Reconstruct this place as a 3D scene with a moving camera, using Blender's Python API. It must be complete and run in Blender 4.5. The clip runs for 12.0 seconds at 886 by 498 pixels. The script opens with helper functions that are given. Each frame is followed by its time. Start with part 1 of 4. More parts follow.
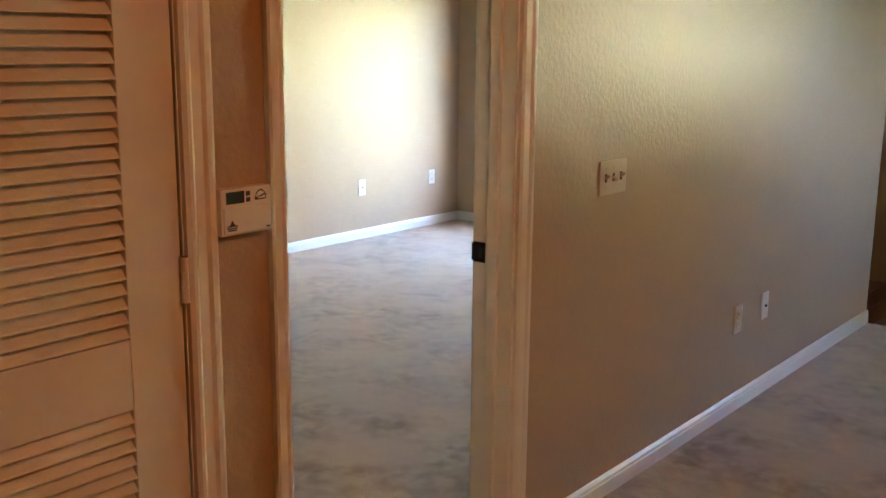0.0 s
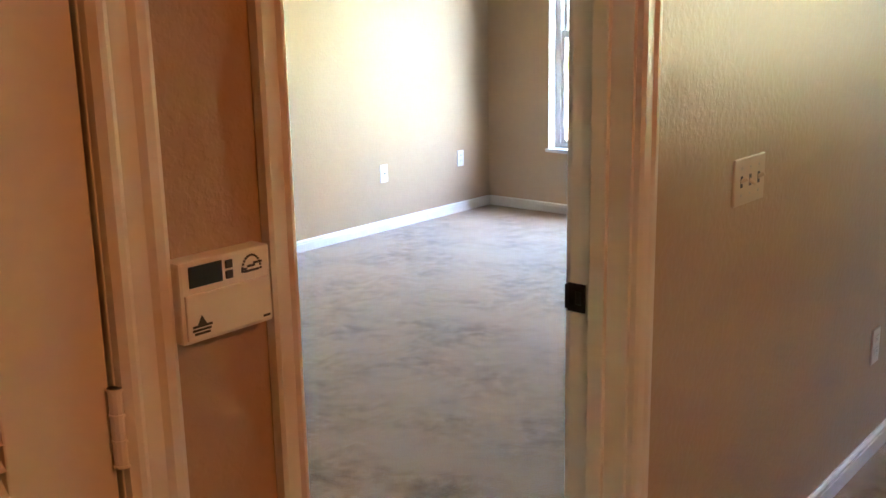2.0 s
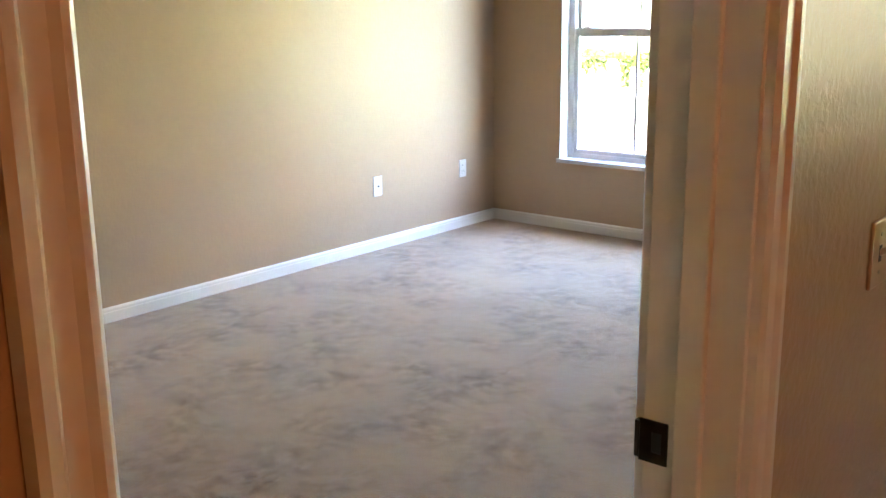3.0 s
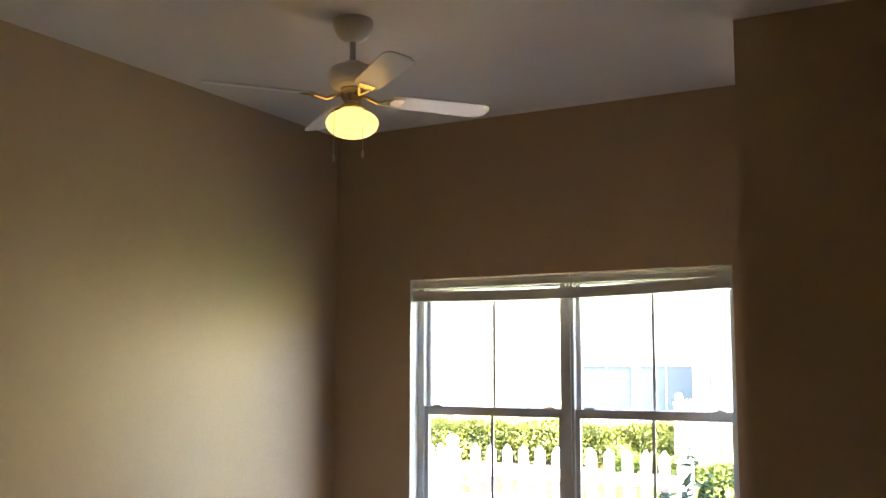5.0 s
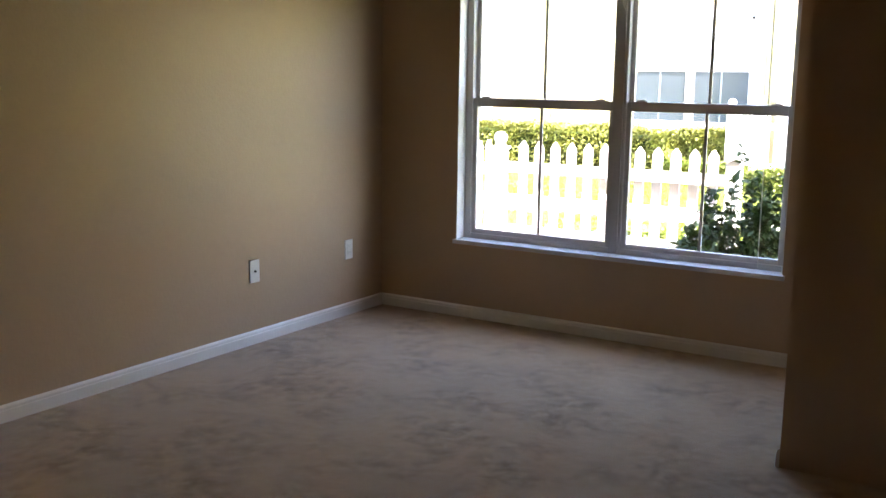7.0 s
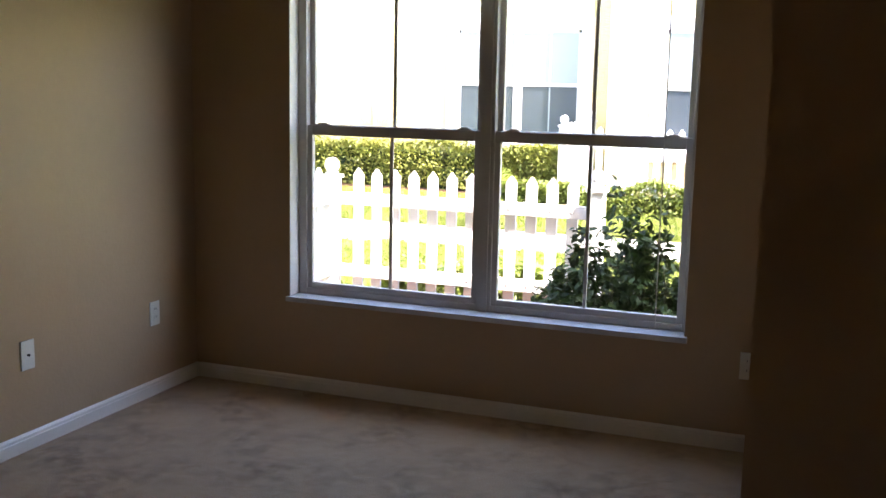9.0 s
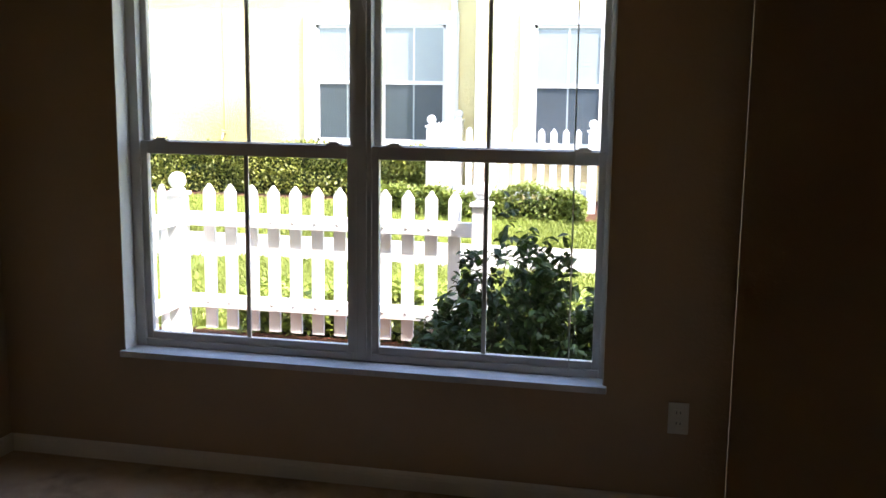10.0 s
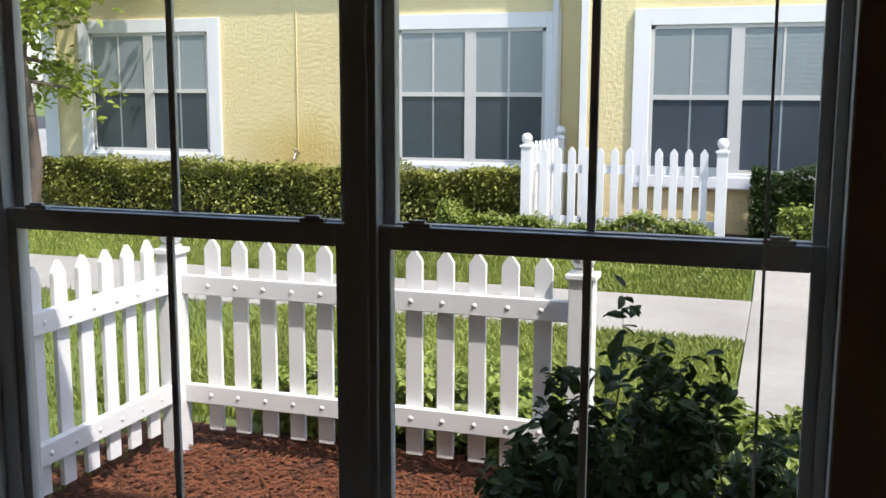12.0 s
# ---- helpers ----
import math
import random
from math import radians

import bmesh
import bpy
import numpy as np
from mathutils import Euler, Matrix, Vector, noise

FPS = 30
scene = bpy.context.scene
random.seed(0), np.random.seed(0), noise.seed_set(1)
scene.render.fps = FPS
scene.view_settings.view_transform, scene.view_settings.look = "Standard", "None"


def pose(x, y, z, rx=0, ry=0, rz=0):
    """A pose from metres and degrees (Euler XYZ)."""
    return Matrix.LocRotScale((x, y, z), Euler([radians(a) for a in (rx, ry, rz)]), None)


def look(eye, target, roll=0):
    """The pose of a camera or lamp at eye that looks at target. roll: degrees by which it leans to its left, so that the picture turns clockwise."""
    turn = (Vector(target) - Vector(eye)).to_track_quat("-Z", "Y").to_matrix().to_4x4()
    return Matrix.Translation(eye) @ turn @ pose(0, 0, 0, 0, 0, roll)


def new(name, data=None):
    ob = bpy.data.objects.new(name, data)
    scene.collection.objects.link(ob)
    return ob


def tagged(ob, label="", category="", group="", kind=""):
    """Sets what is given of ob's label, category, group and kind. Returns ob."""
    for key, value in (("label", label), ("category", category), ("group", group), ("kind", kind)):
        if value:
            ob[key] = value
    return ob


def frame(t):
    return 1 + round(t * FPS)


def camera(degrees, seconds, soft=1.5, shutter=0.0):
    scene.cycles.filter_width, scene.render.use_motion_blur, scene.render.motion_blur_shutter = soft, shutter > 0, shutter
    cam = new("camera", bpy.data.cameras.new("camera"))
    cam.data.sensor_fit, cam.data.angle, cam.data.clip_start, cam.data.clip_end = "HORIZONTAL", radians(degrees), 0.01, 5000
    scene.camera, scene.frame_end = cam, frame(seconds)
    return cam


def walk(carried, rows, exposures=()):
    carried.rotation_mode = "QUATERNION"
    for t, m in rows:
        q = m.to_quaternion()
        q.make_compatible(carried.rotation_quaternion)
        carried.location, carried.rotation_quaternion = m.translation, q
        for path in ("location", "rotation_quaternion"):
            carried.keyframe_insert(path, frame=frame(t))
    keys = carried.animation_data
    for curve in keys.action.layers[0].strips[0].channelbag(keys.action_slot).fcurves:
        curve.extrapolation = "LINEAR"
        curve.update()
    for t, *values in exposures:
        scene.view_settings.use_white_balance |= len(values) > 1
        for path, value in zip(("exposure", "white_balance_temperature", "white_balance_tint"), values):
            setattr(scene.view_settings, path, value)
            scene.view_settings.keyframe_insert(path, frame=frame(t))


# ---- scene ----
cam = camera(47.9, 12.0)
PATH = [
    (0, (-0.786, 2.483, 1.508), (-2.027, 3.998, 1.106), 0.5),
    (0.5, (-0.994, 2.48, 1.522), (-2.226, 4.001, 1.111), -1.0),
    (1, (-1.137, 2.56, 1.518), (-2.32, 4.118, 1.103), -2.1),
    (1.5, (-1.271, 2.83, 1.501), (-2.501, 4.356, 1.101), -1.6),
    (2, (-1.435, 3.072, 1.485), (-2.691, 4.558, 1.024), -1.1),
    (2.5, (-1.675, 3.331, 1.482), (-2.916, 4.821, 0.994), -0.7),
    (2.7, (-1.755, 3.448, 1.479), (-3.026, 4.914, 0.991), -0.8),
    (4.3, (-2.403, 3.916, 1.498), (-3.403, 5.64, 1.335), 0.2),
    (4.5, (-2.409, 3.931, 1.531), (-3.413, 5.66, 1.472), 0.4),
    (5, (-2.441, 3.97, 1.572), (-3.404, 5.706, 1.809), 0.1),
    (5.5, (-2.435, 3.95, 1.545), (-3.399, 5.686, 1.788), -0.4),
    (6, (-2.434, 3.937, 1.498), (-3.428, 5.672, 1.449), 0.8),
    (6.5, (-2.441, 3.982, 1.457), (-3.457, 5.678, 1.158), 0.6),
    (6.7, (-2.446, 4.005, 1.458), (-3.49, 5.675, 1.115), 0.7),
    (8.3, (-2.844, 4.469, 1.501), (-3.694, 6.263, 1.262), 0.9),
    (8.5, (-2.916, 4.619, 1.515), (-3.728, 6.432, 1.288), 0.3),
    (9, (-3.11, 4.873, 1.524), (-3.81, 6.72, 1.21), 1.2),
    (9.5, (-3.309, 5.192, 1.549), (-3.839, 7.089, 1.204), 1.2),
    (10, (-3.417, 5.585, 1.568), (-3.85, 7.511, 1.249), 0.7),
    (10.5, (-3.499, 5.999, 1.571), (-3.994, 7.908, 1.239), 0.6),
    (11, (-3.604, 6.442, 1.602), (-4.046, 8.367, 1.286), -0.2),
    (11.5, (-3.636, 6.889, 1.612), (-4.183, 8.792, 1.333), -1.2),
    (12, (-3.72, 7.311, 1.615), (-4.357, 9.182, 1.311), 0.2),
]
EXPOSURES = [(0, 6.25, 5600, 10), (1.0, 6.35, 5750, 12), (2.7, 6.3, 5700, 11), (4.3, 4.95, 6200, 18), (5.0, 4.95, 6250, 18), (6.0, 4.65, 6300, 17), (6.7, 4.3, 6550, 17), (8.5, 3.6, 6800, 19),
             (9.5, 3.3, 6650, 16), (10.0, 2.9, 6550, 14), (10.5, 2.55, 6500, 13), (11.0, 2.05, 6450, 13), (11.5, 1.55, 6400, 12), (12, 1.2, 6400, 12)]
walk(cam, [(t, look(eye, target, roll)) for t, eye, target, roll in PATH], EXPOSURES)

# ---- light ----
SUN_DIR = Vector((-0.50, 0.25, -0.83)).normalized()      # the way the sunlight travels
world = bpy.data.worlds.new("sky")
scene.world = world
world.use_nodes = True
_n = world.node_tree.nodes
_sky = _n.new("ShaderNodeTexSky")
_sky.sky_type = "NISHITA"
_sky.sun_disc = False
_sky.sun_elevation = math.asin(-SUN_DIR.z)
_sky.sun_rotation = math.atan2(-SUN_DIR.x, -SUN_DIR.y)
_sky.air_density, _sky.dust_density = 1.0, 1.5
world.node_tree.links.new(_sky.outputs[0], _n["Background"].inputs[0])
_n["Background"].inputs[1].default_value = 0.15
sun = new("sun", bpy.data.lights.new("sun", "SUN"))
sun.data.energy, sun.data.angle, sun.data.color = 2.4, radians(0.5), (1.0, 0.95, 0.87)
sun.matrix_world = look((0, 0, 20), Vector((0, 0, 20)) + SUN_DIR)


def lamp(name, kind, place, target, energy, color, size, size_y=0.0):
    ob = new(name, bpy.data.lights.new(name, kind))
    ob.data.energy, ob.data.color = energy, color
    if kind == "AREA":
        ob.data.shape, ob.data.size, ob.data.size_y = "RECTANGLE", size, size_y
    else:
        ob.data.shadow_soft_size = size
    ob.matrix_world = look(place, target)
    return ob


lamp("hall_lamp", "POINT", (-0.2, 3.65, 2.44), (-0.2, 3.65, 0), 0.45, (1.0, 0.33, 0.085), 0.12)


# ---- materials ----
def material(name, base, rough=0.6, metal=0.0, spots=None, amount=0.25, scale=6.0, bump=0.0, bump_scale=120.0, bump_dist=0.003,
             random_tint=0.0, spec=0.5, stretch=(1, 1, 1), translucent=0.0):
    """A surface with two scales of colour variation and fine relief, in metres of the object's own space."""
    m = bpy.data.materials.new(name)
    m.use_nodes = True
    t, b = m.node_tree, m.node_tree.nodes["Principled BSDF"]
    N, L = t.nodes.new, t.links.new
    b.inputs["Roughness"].default_value, b.inputs["Metallic"].default_value = rough, metal
    b.inputs["Specular IOR Level"].default_value = spec
    co = N("ShaderNodeTexCoord")
    mp = N("ShaderNodeMapping")
    mp.inputs["Scale"].default_value = stretch
    L(co.outputs["Object"], mp.inputs["Vector"])
    big, fine = N("ShaderNodeTexNoise"), N("ShaderNodeTexNoise")
    big.inputs["Scale"].default_value, big.inputs["Detail"].default_value = scale, 5.0
    fine.inputs["Scale"].default_value, fine.inputs["Detail"].default_value = scale * 14, 3.0
    for q in (big, fine):
        L(mp.outputs[0], q.inputs["Vector"])
    mixf = N("ShaderNodeMath")
    mixf.operation = "MULTIPLY_ADD"
    L(fine.outputs[0], mixf.inputs[0])
    mixf.inputs[1].default_value = 0.35
    L(big.outputs[0], mixf.inputs[2])
    ramp = N("ShaderNodeMapRange")
    ramp.inputs[1].default_value, ramp.inputs[2].default_value = 0.48, 0.9
    L(mixf.outputs[0], ramp.inputs[0])
    mix = N("ShaderNodeMix")
    mix.data_type = "RGBA"
    other = spots or tuple(c * (1 - amount) for c in base)
    mix.inputs[6].default_value, mix.inputs[7].default_value = (*base, 1), (*other, 1)
    L(ramp.outputs[0], mix.inputs[0])
    colour = mix.outputs[2]
    if random_tint:
        info, hsv = N("ShaderNodeObjectInfo"), N("ShaderNodeHueSaturation")
        geo, add = N("ShaderNodeNewGeometry"), N("ShaderNodeMath")
        add.operation = "ADD"
        L(info.outputs["Random"], add.inputs[0]), L(geo.outputs["Random Per Island"], add.inputs[1])
        vr = N("ShaderNodeMapRange")
        vr.inputs[2].default_value, vr.inputs[3].default_value, vr.inputs[4].default_value = 2.0, 1 - random_tint, 1 + random_tint
        L(add.outputs[0], vr.inputs[0]), L(vr.outputs[0], hsv.inputs["Value"]), L(colour, hsv.inputs["Color"])
        colour = hsv.outputs[0]
    L(colour, b.inputs["Base Color"])
    if bump:
        rel, bp = N("ShaderNodeTexNoise"), N("ShaderNodeBump")
        rel.inputs["Scale"].default_value, rel.inputs["Detail"].default_value = bump_scale, 4.0
        L(mp.outputs[0], rel.inputs["Vector"])
        bp.inputs["Strength"].default_value, bp.inputs["Distance"].default_value = bump, bump_dist
        L(rel.outputs[0], bp.inputs["Height"]), L(bp.outputs[0], b.inputs["Normal"])
    if translucent:
        tr, ms = N("ShaderNodeBsdfTranslucent"), N("ShaderNodeMixShader")
        L(colour, tr.inputs[0])
        ms.inputs[0].default_value = translucent
        L(b.outputs[0], ms.inputs[1]), L(tr.outputs[0], ms.inputs[2])
        L(ms.outputs[0], t.nodes["Material Output"].inputs[0])
    return m


def wall_paint(name, base, rough, relief):
    """Satin tan paint over a knockdown plaster texture: flattened blobs with shallow edges."""
    m = material(name, base, rough, amount=0.07, scale=1.6, spec=0.5)
    t, b = m.node_tree, m.node_tree.nodes["Principled BSDF"]
    N, L = t.nodes.new, t.links.new
    co, n1, n2 = N("ShaderNodeTexCoord"), N("ShaderNodeTexNoise"), N("ShaderNodeTexNoise")
    n1.inputs["Scale"].default_value, n1.inputs["Detail"].default_value = 55.0, 4.0
    n2.inputs["Scale"].default_value = 220.0
    L(co.outputs["Object"], n1.inputs["Vector"]), L(co.outputs["Object"], n2.inputs["Vector"])
    rm, ad, bp = N("ShaderNodeMapRange"), N("ShaderNodeMath"), N("ShaderNodeBump")
    rm.inputs[1].default_value, rm.inputs[2].default_value = 0.42, 0.58
    L(n1.outputs[0], rm.inputs[0])
    ad.operation = "MULTIPLY_ADD"
    L(n2.outputs[0], ad.inputs[0])
    ad.inputs[1].default_value = 0.18
    L(rm.outputs[0], ad.inputs[2])
    bp.inputs["Strength"].default_value, bp.inputs["Distance"].default_value = relief, 0.0020
    L(ad.outputs[0], bp.inputs["Height"]), L(bp.outputs[0], b.inputs["Normal"])
    return m


def carpet_material():
    """Beige cut pile: soft blotches where the pile lies the other way, a fine tuft grain, and relief."""
    m = material("carpet_pile", (0.50, 0.42, 0.335), 0.95, spec=0.1)
    t, b = m.node_tree, m.node_tree.nodes["Principled BSDF"]
    N, L = t.nodes.new, t.links.new
    co = N("ShaderNodeTexCoord")
    warp, mixv = N("ShaderNodeTexNoise"), N("ShaderNodeVectorMath")
    warp.inputs["Scale"].default_value = 3.0
    L(co.outputs["Object"], warp.inputs["Vector"])
    mixv.operation = "MULTIPLY_ADD"
    L(warp.outputs["Color"], mixv.inputs[0])
    mixv.inputs[1].default_value = (0.06, 0.06, 0.0)
    L(co.outputs["Object"], mixv.inputs[2])
    foot, foot2, tuft = N("ShaderNodeTexNoise"), N("ShaderNodeTexNoise"), N("ShaderNodeTexNoise")
    for q, s, d in ((foot, 3.0, 6.0), (foot2, 17.0, 4.5), (tuft, 190.0, 2.0)):
        q.inputs["Scale"].default_value, q.inputs["Detail"].default_value = s, d
        L(mixv.outputs[0], q.inputs["Vector"])
    ra, rb = N("ShaderNodeMapRange"), N("ShaderNodeMapRange")
    ra.inputs[1].default_value, ra.inputs[2].default_value = 0.36, 0.72
    rb.inputs[1].default_value, rb.inputs[2].default_value = 0.34, 0.66
    L(foot.outputs[0], ra.inputs[0]), L(foot2.outputs[0], rb.inputs[0])
    mu = N("ShaderNodeMath")
    mu.operation = "MULTIPLY"
    L(ra.outputs[0], mu.inputs[0]), L(rb.outputs[0], mu.inputs[1])
    ad = N("ShaderNodeMath")
    ad.operation = "MULTIPLY_ADD"
    L(tuft.outputs[0], ad.inputs[0])
    ad.inputs[1].default_value = 0.28
    L(mu.outputs[0], ad.inputs[2])
    mix = N("ShaderNodeMix")
    mix.data_type = "RGBA"
    mix.inputs[6].default_value, mix.inputs[7].default_value = (0.52, 0.37, 0.22, 1), (0.23, 0.148, 0.076, 1)
    L(ad.outputs[0], mix.inputs[0]), L(mix.outputs[2], b.inputs["Base Color"])
    b.inputs["Sheen Weight"].default_value, b.inputs["Sheen Roughness"].default_value = 0.5, 0.4
    bp = N("ShaderNodeBump")
    bp.inputs["Strength"].default_value, bp.inputs["Distance"].default_value = 0.6, 0.007
    hs = N("ShaderNodeMath")
    hs.operation = "MULTIPLY_ADD"
    L(foot2.outputs[0], hs.inputs[0])
    hs.inputs[1].default_value = 0.8
    L(tuft.outputs[0], hs.inputs[2])
    L(hs.outputs[0], bp.inputs["Height"]), L(bp.outputs[0], b.inputs["Normal"])
    return m


def glow(name, colour, strength):
    m = bpy.data.materials.new(name)
    m.use_nodes = True
    b = m.node_tree.nodes["Principled BSDF"]
    b.inputs["Base Color"].default_value = (*colour, 1)
    b.inputs["Emission Color"].default_value = (*colour, 1)
    b.inputs["Emission Strength"].default_value = strength
    return m


def glass(name, tint=(1, 1, 1), rough=0.0):
    m = bpy.data.materials.new(name)
    m.use_nodes = True
    t = m.node_tree
    t.nodes.remove(t.nodes["Principled BSDF"])
    N, L = t.nodes.new, t.links.new
    clear, shine, mix, edge = N("ShaderNodeBsdfTransparent"), N("ShaderNodeBsdfGlossy"), N("ShaderNodeMixShader"), N("ShaderNodeLayerWeight")
    bend, gloss = N("ShaderNodeMath"), N("ShaderNodeMath")
    clear.inputs[0].default_value = (*tint, 1)
    shine.inputs["Roughness"].default_value = rough
    edge.inputs[0].default_value = 0.5
    bend.operation, gloss.operation = "POWER", "MULTIPLY_ADD"
    bend.inputs[1].default_value, gloss.inputs[1].default_value, gloss.inputs[2].default_value = 5.0, 0.96, 0.035
    L(edge.outputs["Facing"], bend.inputs[0]), L(bend.outputs[0], gloss.inputs[0])
    L(gloss.outputs[0], mix.inputs[0]), L(clear.outputs[0], mix.inputs[1]), L(shine.outputs[0], mix.inputs[2])
    L(mix.outputs[0], t.nodes["Material Output"].inputs[0])
    return m


PAINT = wall_paint("tan_wall_paint", (0.47, 0.335, 0.205), 0.40, 0.12)
HALL_PAINT = wall_paint("tan_knockdown_paint", (0.47, 0.335, 0.205), 0.34, 0.26)
CEIL = material("ceiling_paint", (0.66, 0.61, 0.54), 0.9, amount=0.06, scale=2, bump=0.5, bump_scale=90, bump_dist=0.004)
TRIM = material("white_trim_paint", (0.80, 0.77, 0.70), 0.35, amount=0.05, scale=4, bump=0.05, bump_scale=60)
LOUVER = material("cream_door_paint", (0.76, 0.70, 0.58), 0.4, amount=0.06, scale=4, bump=0.06, bump_scale=70)
CARPET = carpet_material()
PLASTIC = material("white_plastic", (0.80, 0.78, 0.72), 0.3, amount=0.04, scale=8)
ALMOND = material("almond_plastic", (0.60, 0.50, 0.37), 0.35, amount=0.05, scale=8)
DARK_PLASTIC = material("dark_plastic", (0.02, 0.02, 0.02), 0.35, amount=0.2, scale=20)
LCD = material("display_glass", (0.035, 0.045, 0.035), 0.15, amount=0.2, scale=20)
PRINT = material("grey_print", (0.05, 0.05, 0.06), 0.6, amount=0.2, scale=30)
BRONZE = material("dark_bronze", (0.035, 0.028, 0.022), 0.4, 0.8, amount=0.3, scale=30)
STEEL = material("screw_steel", (0.55, 0.53, 0.5), 0.35, 1.0, amount=0.2, scale=60)
BRASS = material("polished_brass", (0.80, 0.66, 0.38), 0.25, 1.0, amount=0.15, scale=20)
FRAME = material("window_frame_white", (0.62, 0.60, 0.56), 0.4, amount=0.08, scale=5)
SILL = material("white_marble_sill", (0.78, 0.78, 0.78), 0.22, spots=(0.55, 0.56, 0.58), scale=5, stretch=(1, 4, 1))
GLASS = glass("window_glass")
BLIND = material("blind_slat_white", (0.72, 0.68, 0.6), 0.45, amount=0.08, scale=6)
CORD = material("cord_white", (0.7, 0.68, 0.62), 0.8, amount=0.1, scale=30)
FANBODY = material("white_enamel", (0.72, 0.70, 0.66), 0.3, amount=0.05, scale=8)
GLOBE = glow("lit_opal_glass", (1.0, 0.60, 0.15), 0.075)
WOOD = material("brown_plank_wood", (0.23, 0.11, 0.05), 0.35, amount=0.45, scale=5, stretch=(14, 1, 1), random_tint=0.2)
VINYL = material("white_vinyl", (0.80, 0.80, 0.80), 0.35, amount=0.05, scale=3)
STUCCO = material("yellow_stucco", (0.76, 0.66, 0.37), 0.9, spots=(0.68, 0.55, 0.27), scale=0.55, bump=0.8, bump_scale=22, bump_dist=0.014)
_t = STUCCO.node_tree
_b = _t.nodes["Principled BSDF"]
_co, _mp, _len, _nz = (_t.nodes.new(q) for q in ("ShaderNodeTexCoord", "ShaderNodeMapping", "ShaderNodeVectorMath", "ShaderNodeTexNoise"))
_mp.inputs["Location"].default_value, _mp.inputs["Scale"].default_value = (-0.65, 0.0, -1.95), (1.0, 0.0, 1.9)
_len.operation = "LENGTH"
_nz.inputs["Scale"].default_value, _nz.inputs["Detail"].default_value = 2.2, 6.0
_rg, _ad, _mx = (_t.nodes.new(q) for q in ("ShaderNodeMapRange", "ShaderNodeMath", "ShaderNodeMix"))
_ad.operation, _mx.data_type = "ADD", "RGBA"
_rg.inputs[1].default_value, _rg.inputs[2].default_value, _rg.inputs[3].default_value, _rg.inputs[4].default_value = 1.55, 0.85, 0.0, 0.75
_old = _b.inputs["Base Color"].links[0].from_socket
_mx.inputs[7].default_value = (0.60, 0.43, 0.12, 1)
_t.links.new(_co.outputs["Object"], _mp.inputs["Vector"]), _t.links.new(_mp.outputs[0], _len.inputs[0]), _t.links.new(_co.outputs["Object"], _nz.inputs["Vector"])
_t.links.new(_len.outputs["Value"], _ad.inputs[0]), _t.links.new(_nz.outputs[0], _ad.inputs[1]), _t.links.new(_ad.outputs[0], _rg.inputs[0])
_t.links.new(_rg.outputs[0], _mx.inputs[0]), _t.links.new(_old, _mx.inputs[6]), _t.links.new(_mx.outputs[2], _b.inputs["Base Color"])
HOUSE_TRIM = material("house_trim_white", (0.80, 0.80, 0.80), 0.6, amount=0.05, scale=2, bump=0.2, bump_scale=60)
DARK_GLASS = material("screened_glass", (0.065, 0.082, 0.098), 0.12, amount=0.25, scale=1.2)
SHADE_GLASS = material("blind_behind_glass", (0.30, 0.34, 0.345), 0.15, amount=0.12, scale=1.2)
CONCRETE = material("pale_concrete", (0.37, 0.35, 0.31), 0.9, spots=(0.28, 0.262, 0.235), scale=0.9, bump=0.4, bump_scale=150)
LAWN = material("lawn_soil", (0.16, 0.21, 0.045), 0.95, spots=(0.10, 0.135, 0.03), scale=1.1, bump=0.8, bump_scale=60, bump_dist=0.02)
BLADE = material("grass_blade", (0.29, 0.34, 0.068), 0.55, amount=0.4, scale=0.8, random_tint=0.35, translucent=0.3)
MULCH = material("red_mulch", (0.11, 0.038, 0.017), 0.95, spots=(0.06, 0.024, 0.012), scale=9, bump=1.0, bump_scale=70, bump_dist=0.03)
CHIP = material("mulch_chip", (0.17, 0.058, 0.024), 0.9, amount=0.5, scale=12, random_tint=0.45)
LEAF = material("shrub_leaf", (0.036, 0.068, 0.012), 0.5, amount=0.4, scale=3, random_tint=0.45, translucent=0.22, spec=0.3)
# tint spread set wide to imitate bright lit leaves against dark gaps
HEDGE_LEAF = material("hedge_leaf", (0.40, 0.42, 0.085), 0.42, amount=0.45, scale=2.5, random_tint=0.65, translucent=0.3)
COVER_LEAF = material("ground_cover_leaf", (0.27, 0.33, 0.06), 0.45, amount=0.4, scale=3, random_tint=0.4, translucent=0.3)
TREE_LEAF = material("tree_leaf", (0.33, 0.40, 0.06), 0.5, amount=0.3, scale=2, random_tint=0.4, translucent=0.4)
BARK = material("grey_bark", (0.17, 0.13, 0.10), 0.9, amount=0.5, scale=8, bump=0.9, bump_scale=50, bump_dist=0.01, stretch=(1, 1, 0.3))
STEM = material("green_stem", (0.09, 0.085, 0.035), 0.7, amount=0.3, scale=20)
ASPHALT = material("asphalt", (0.055, 0.055, 0.058), 0.9, amount=0.3, scale=2, bump=0.4, bump_scale=200)
ROOF = material("roof_shingle", (0.12, 0.10, 0.09), 0.9, amount=0.3, scale=3, bump=0.6, bump_scale=30)


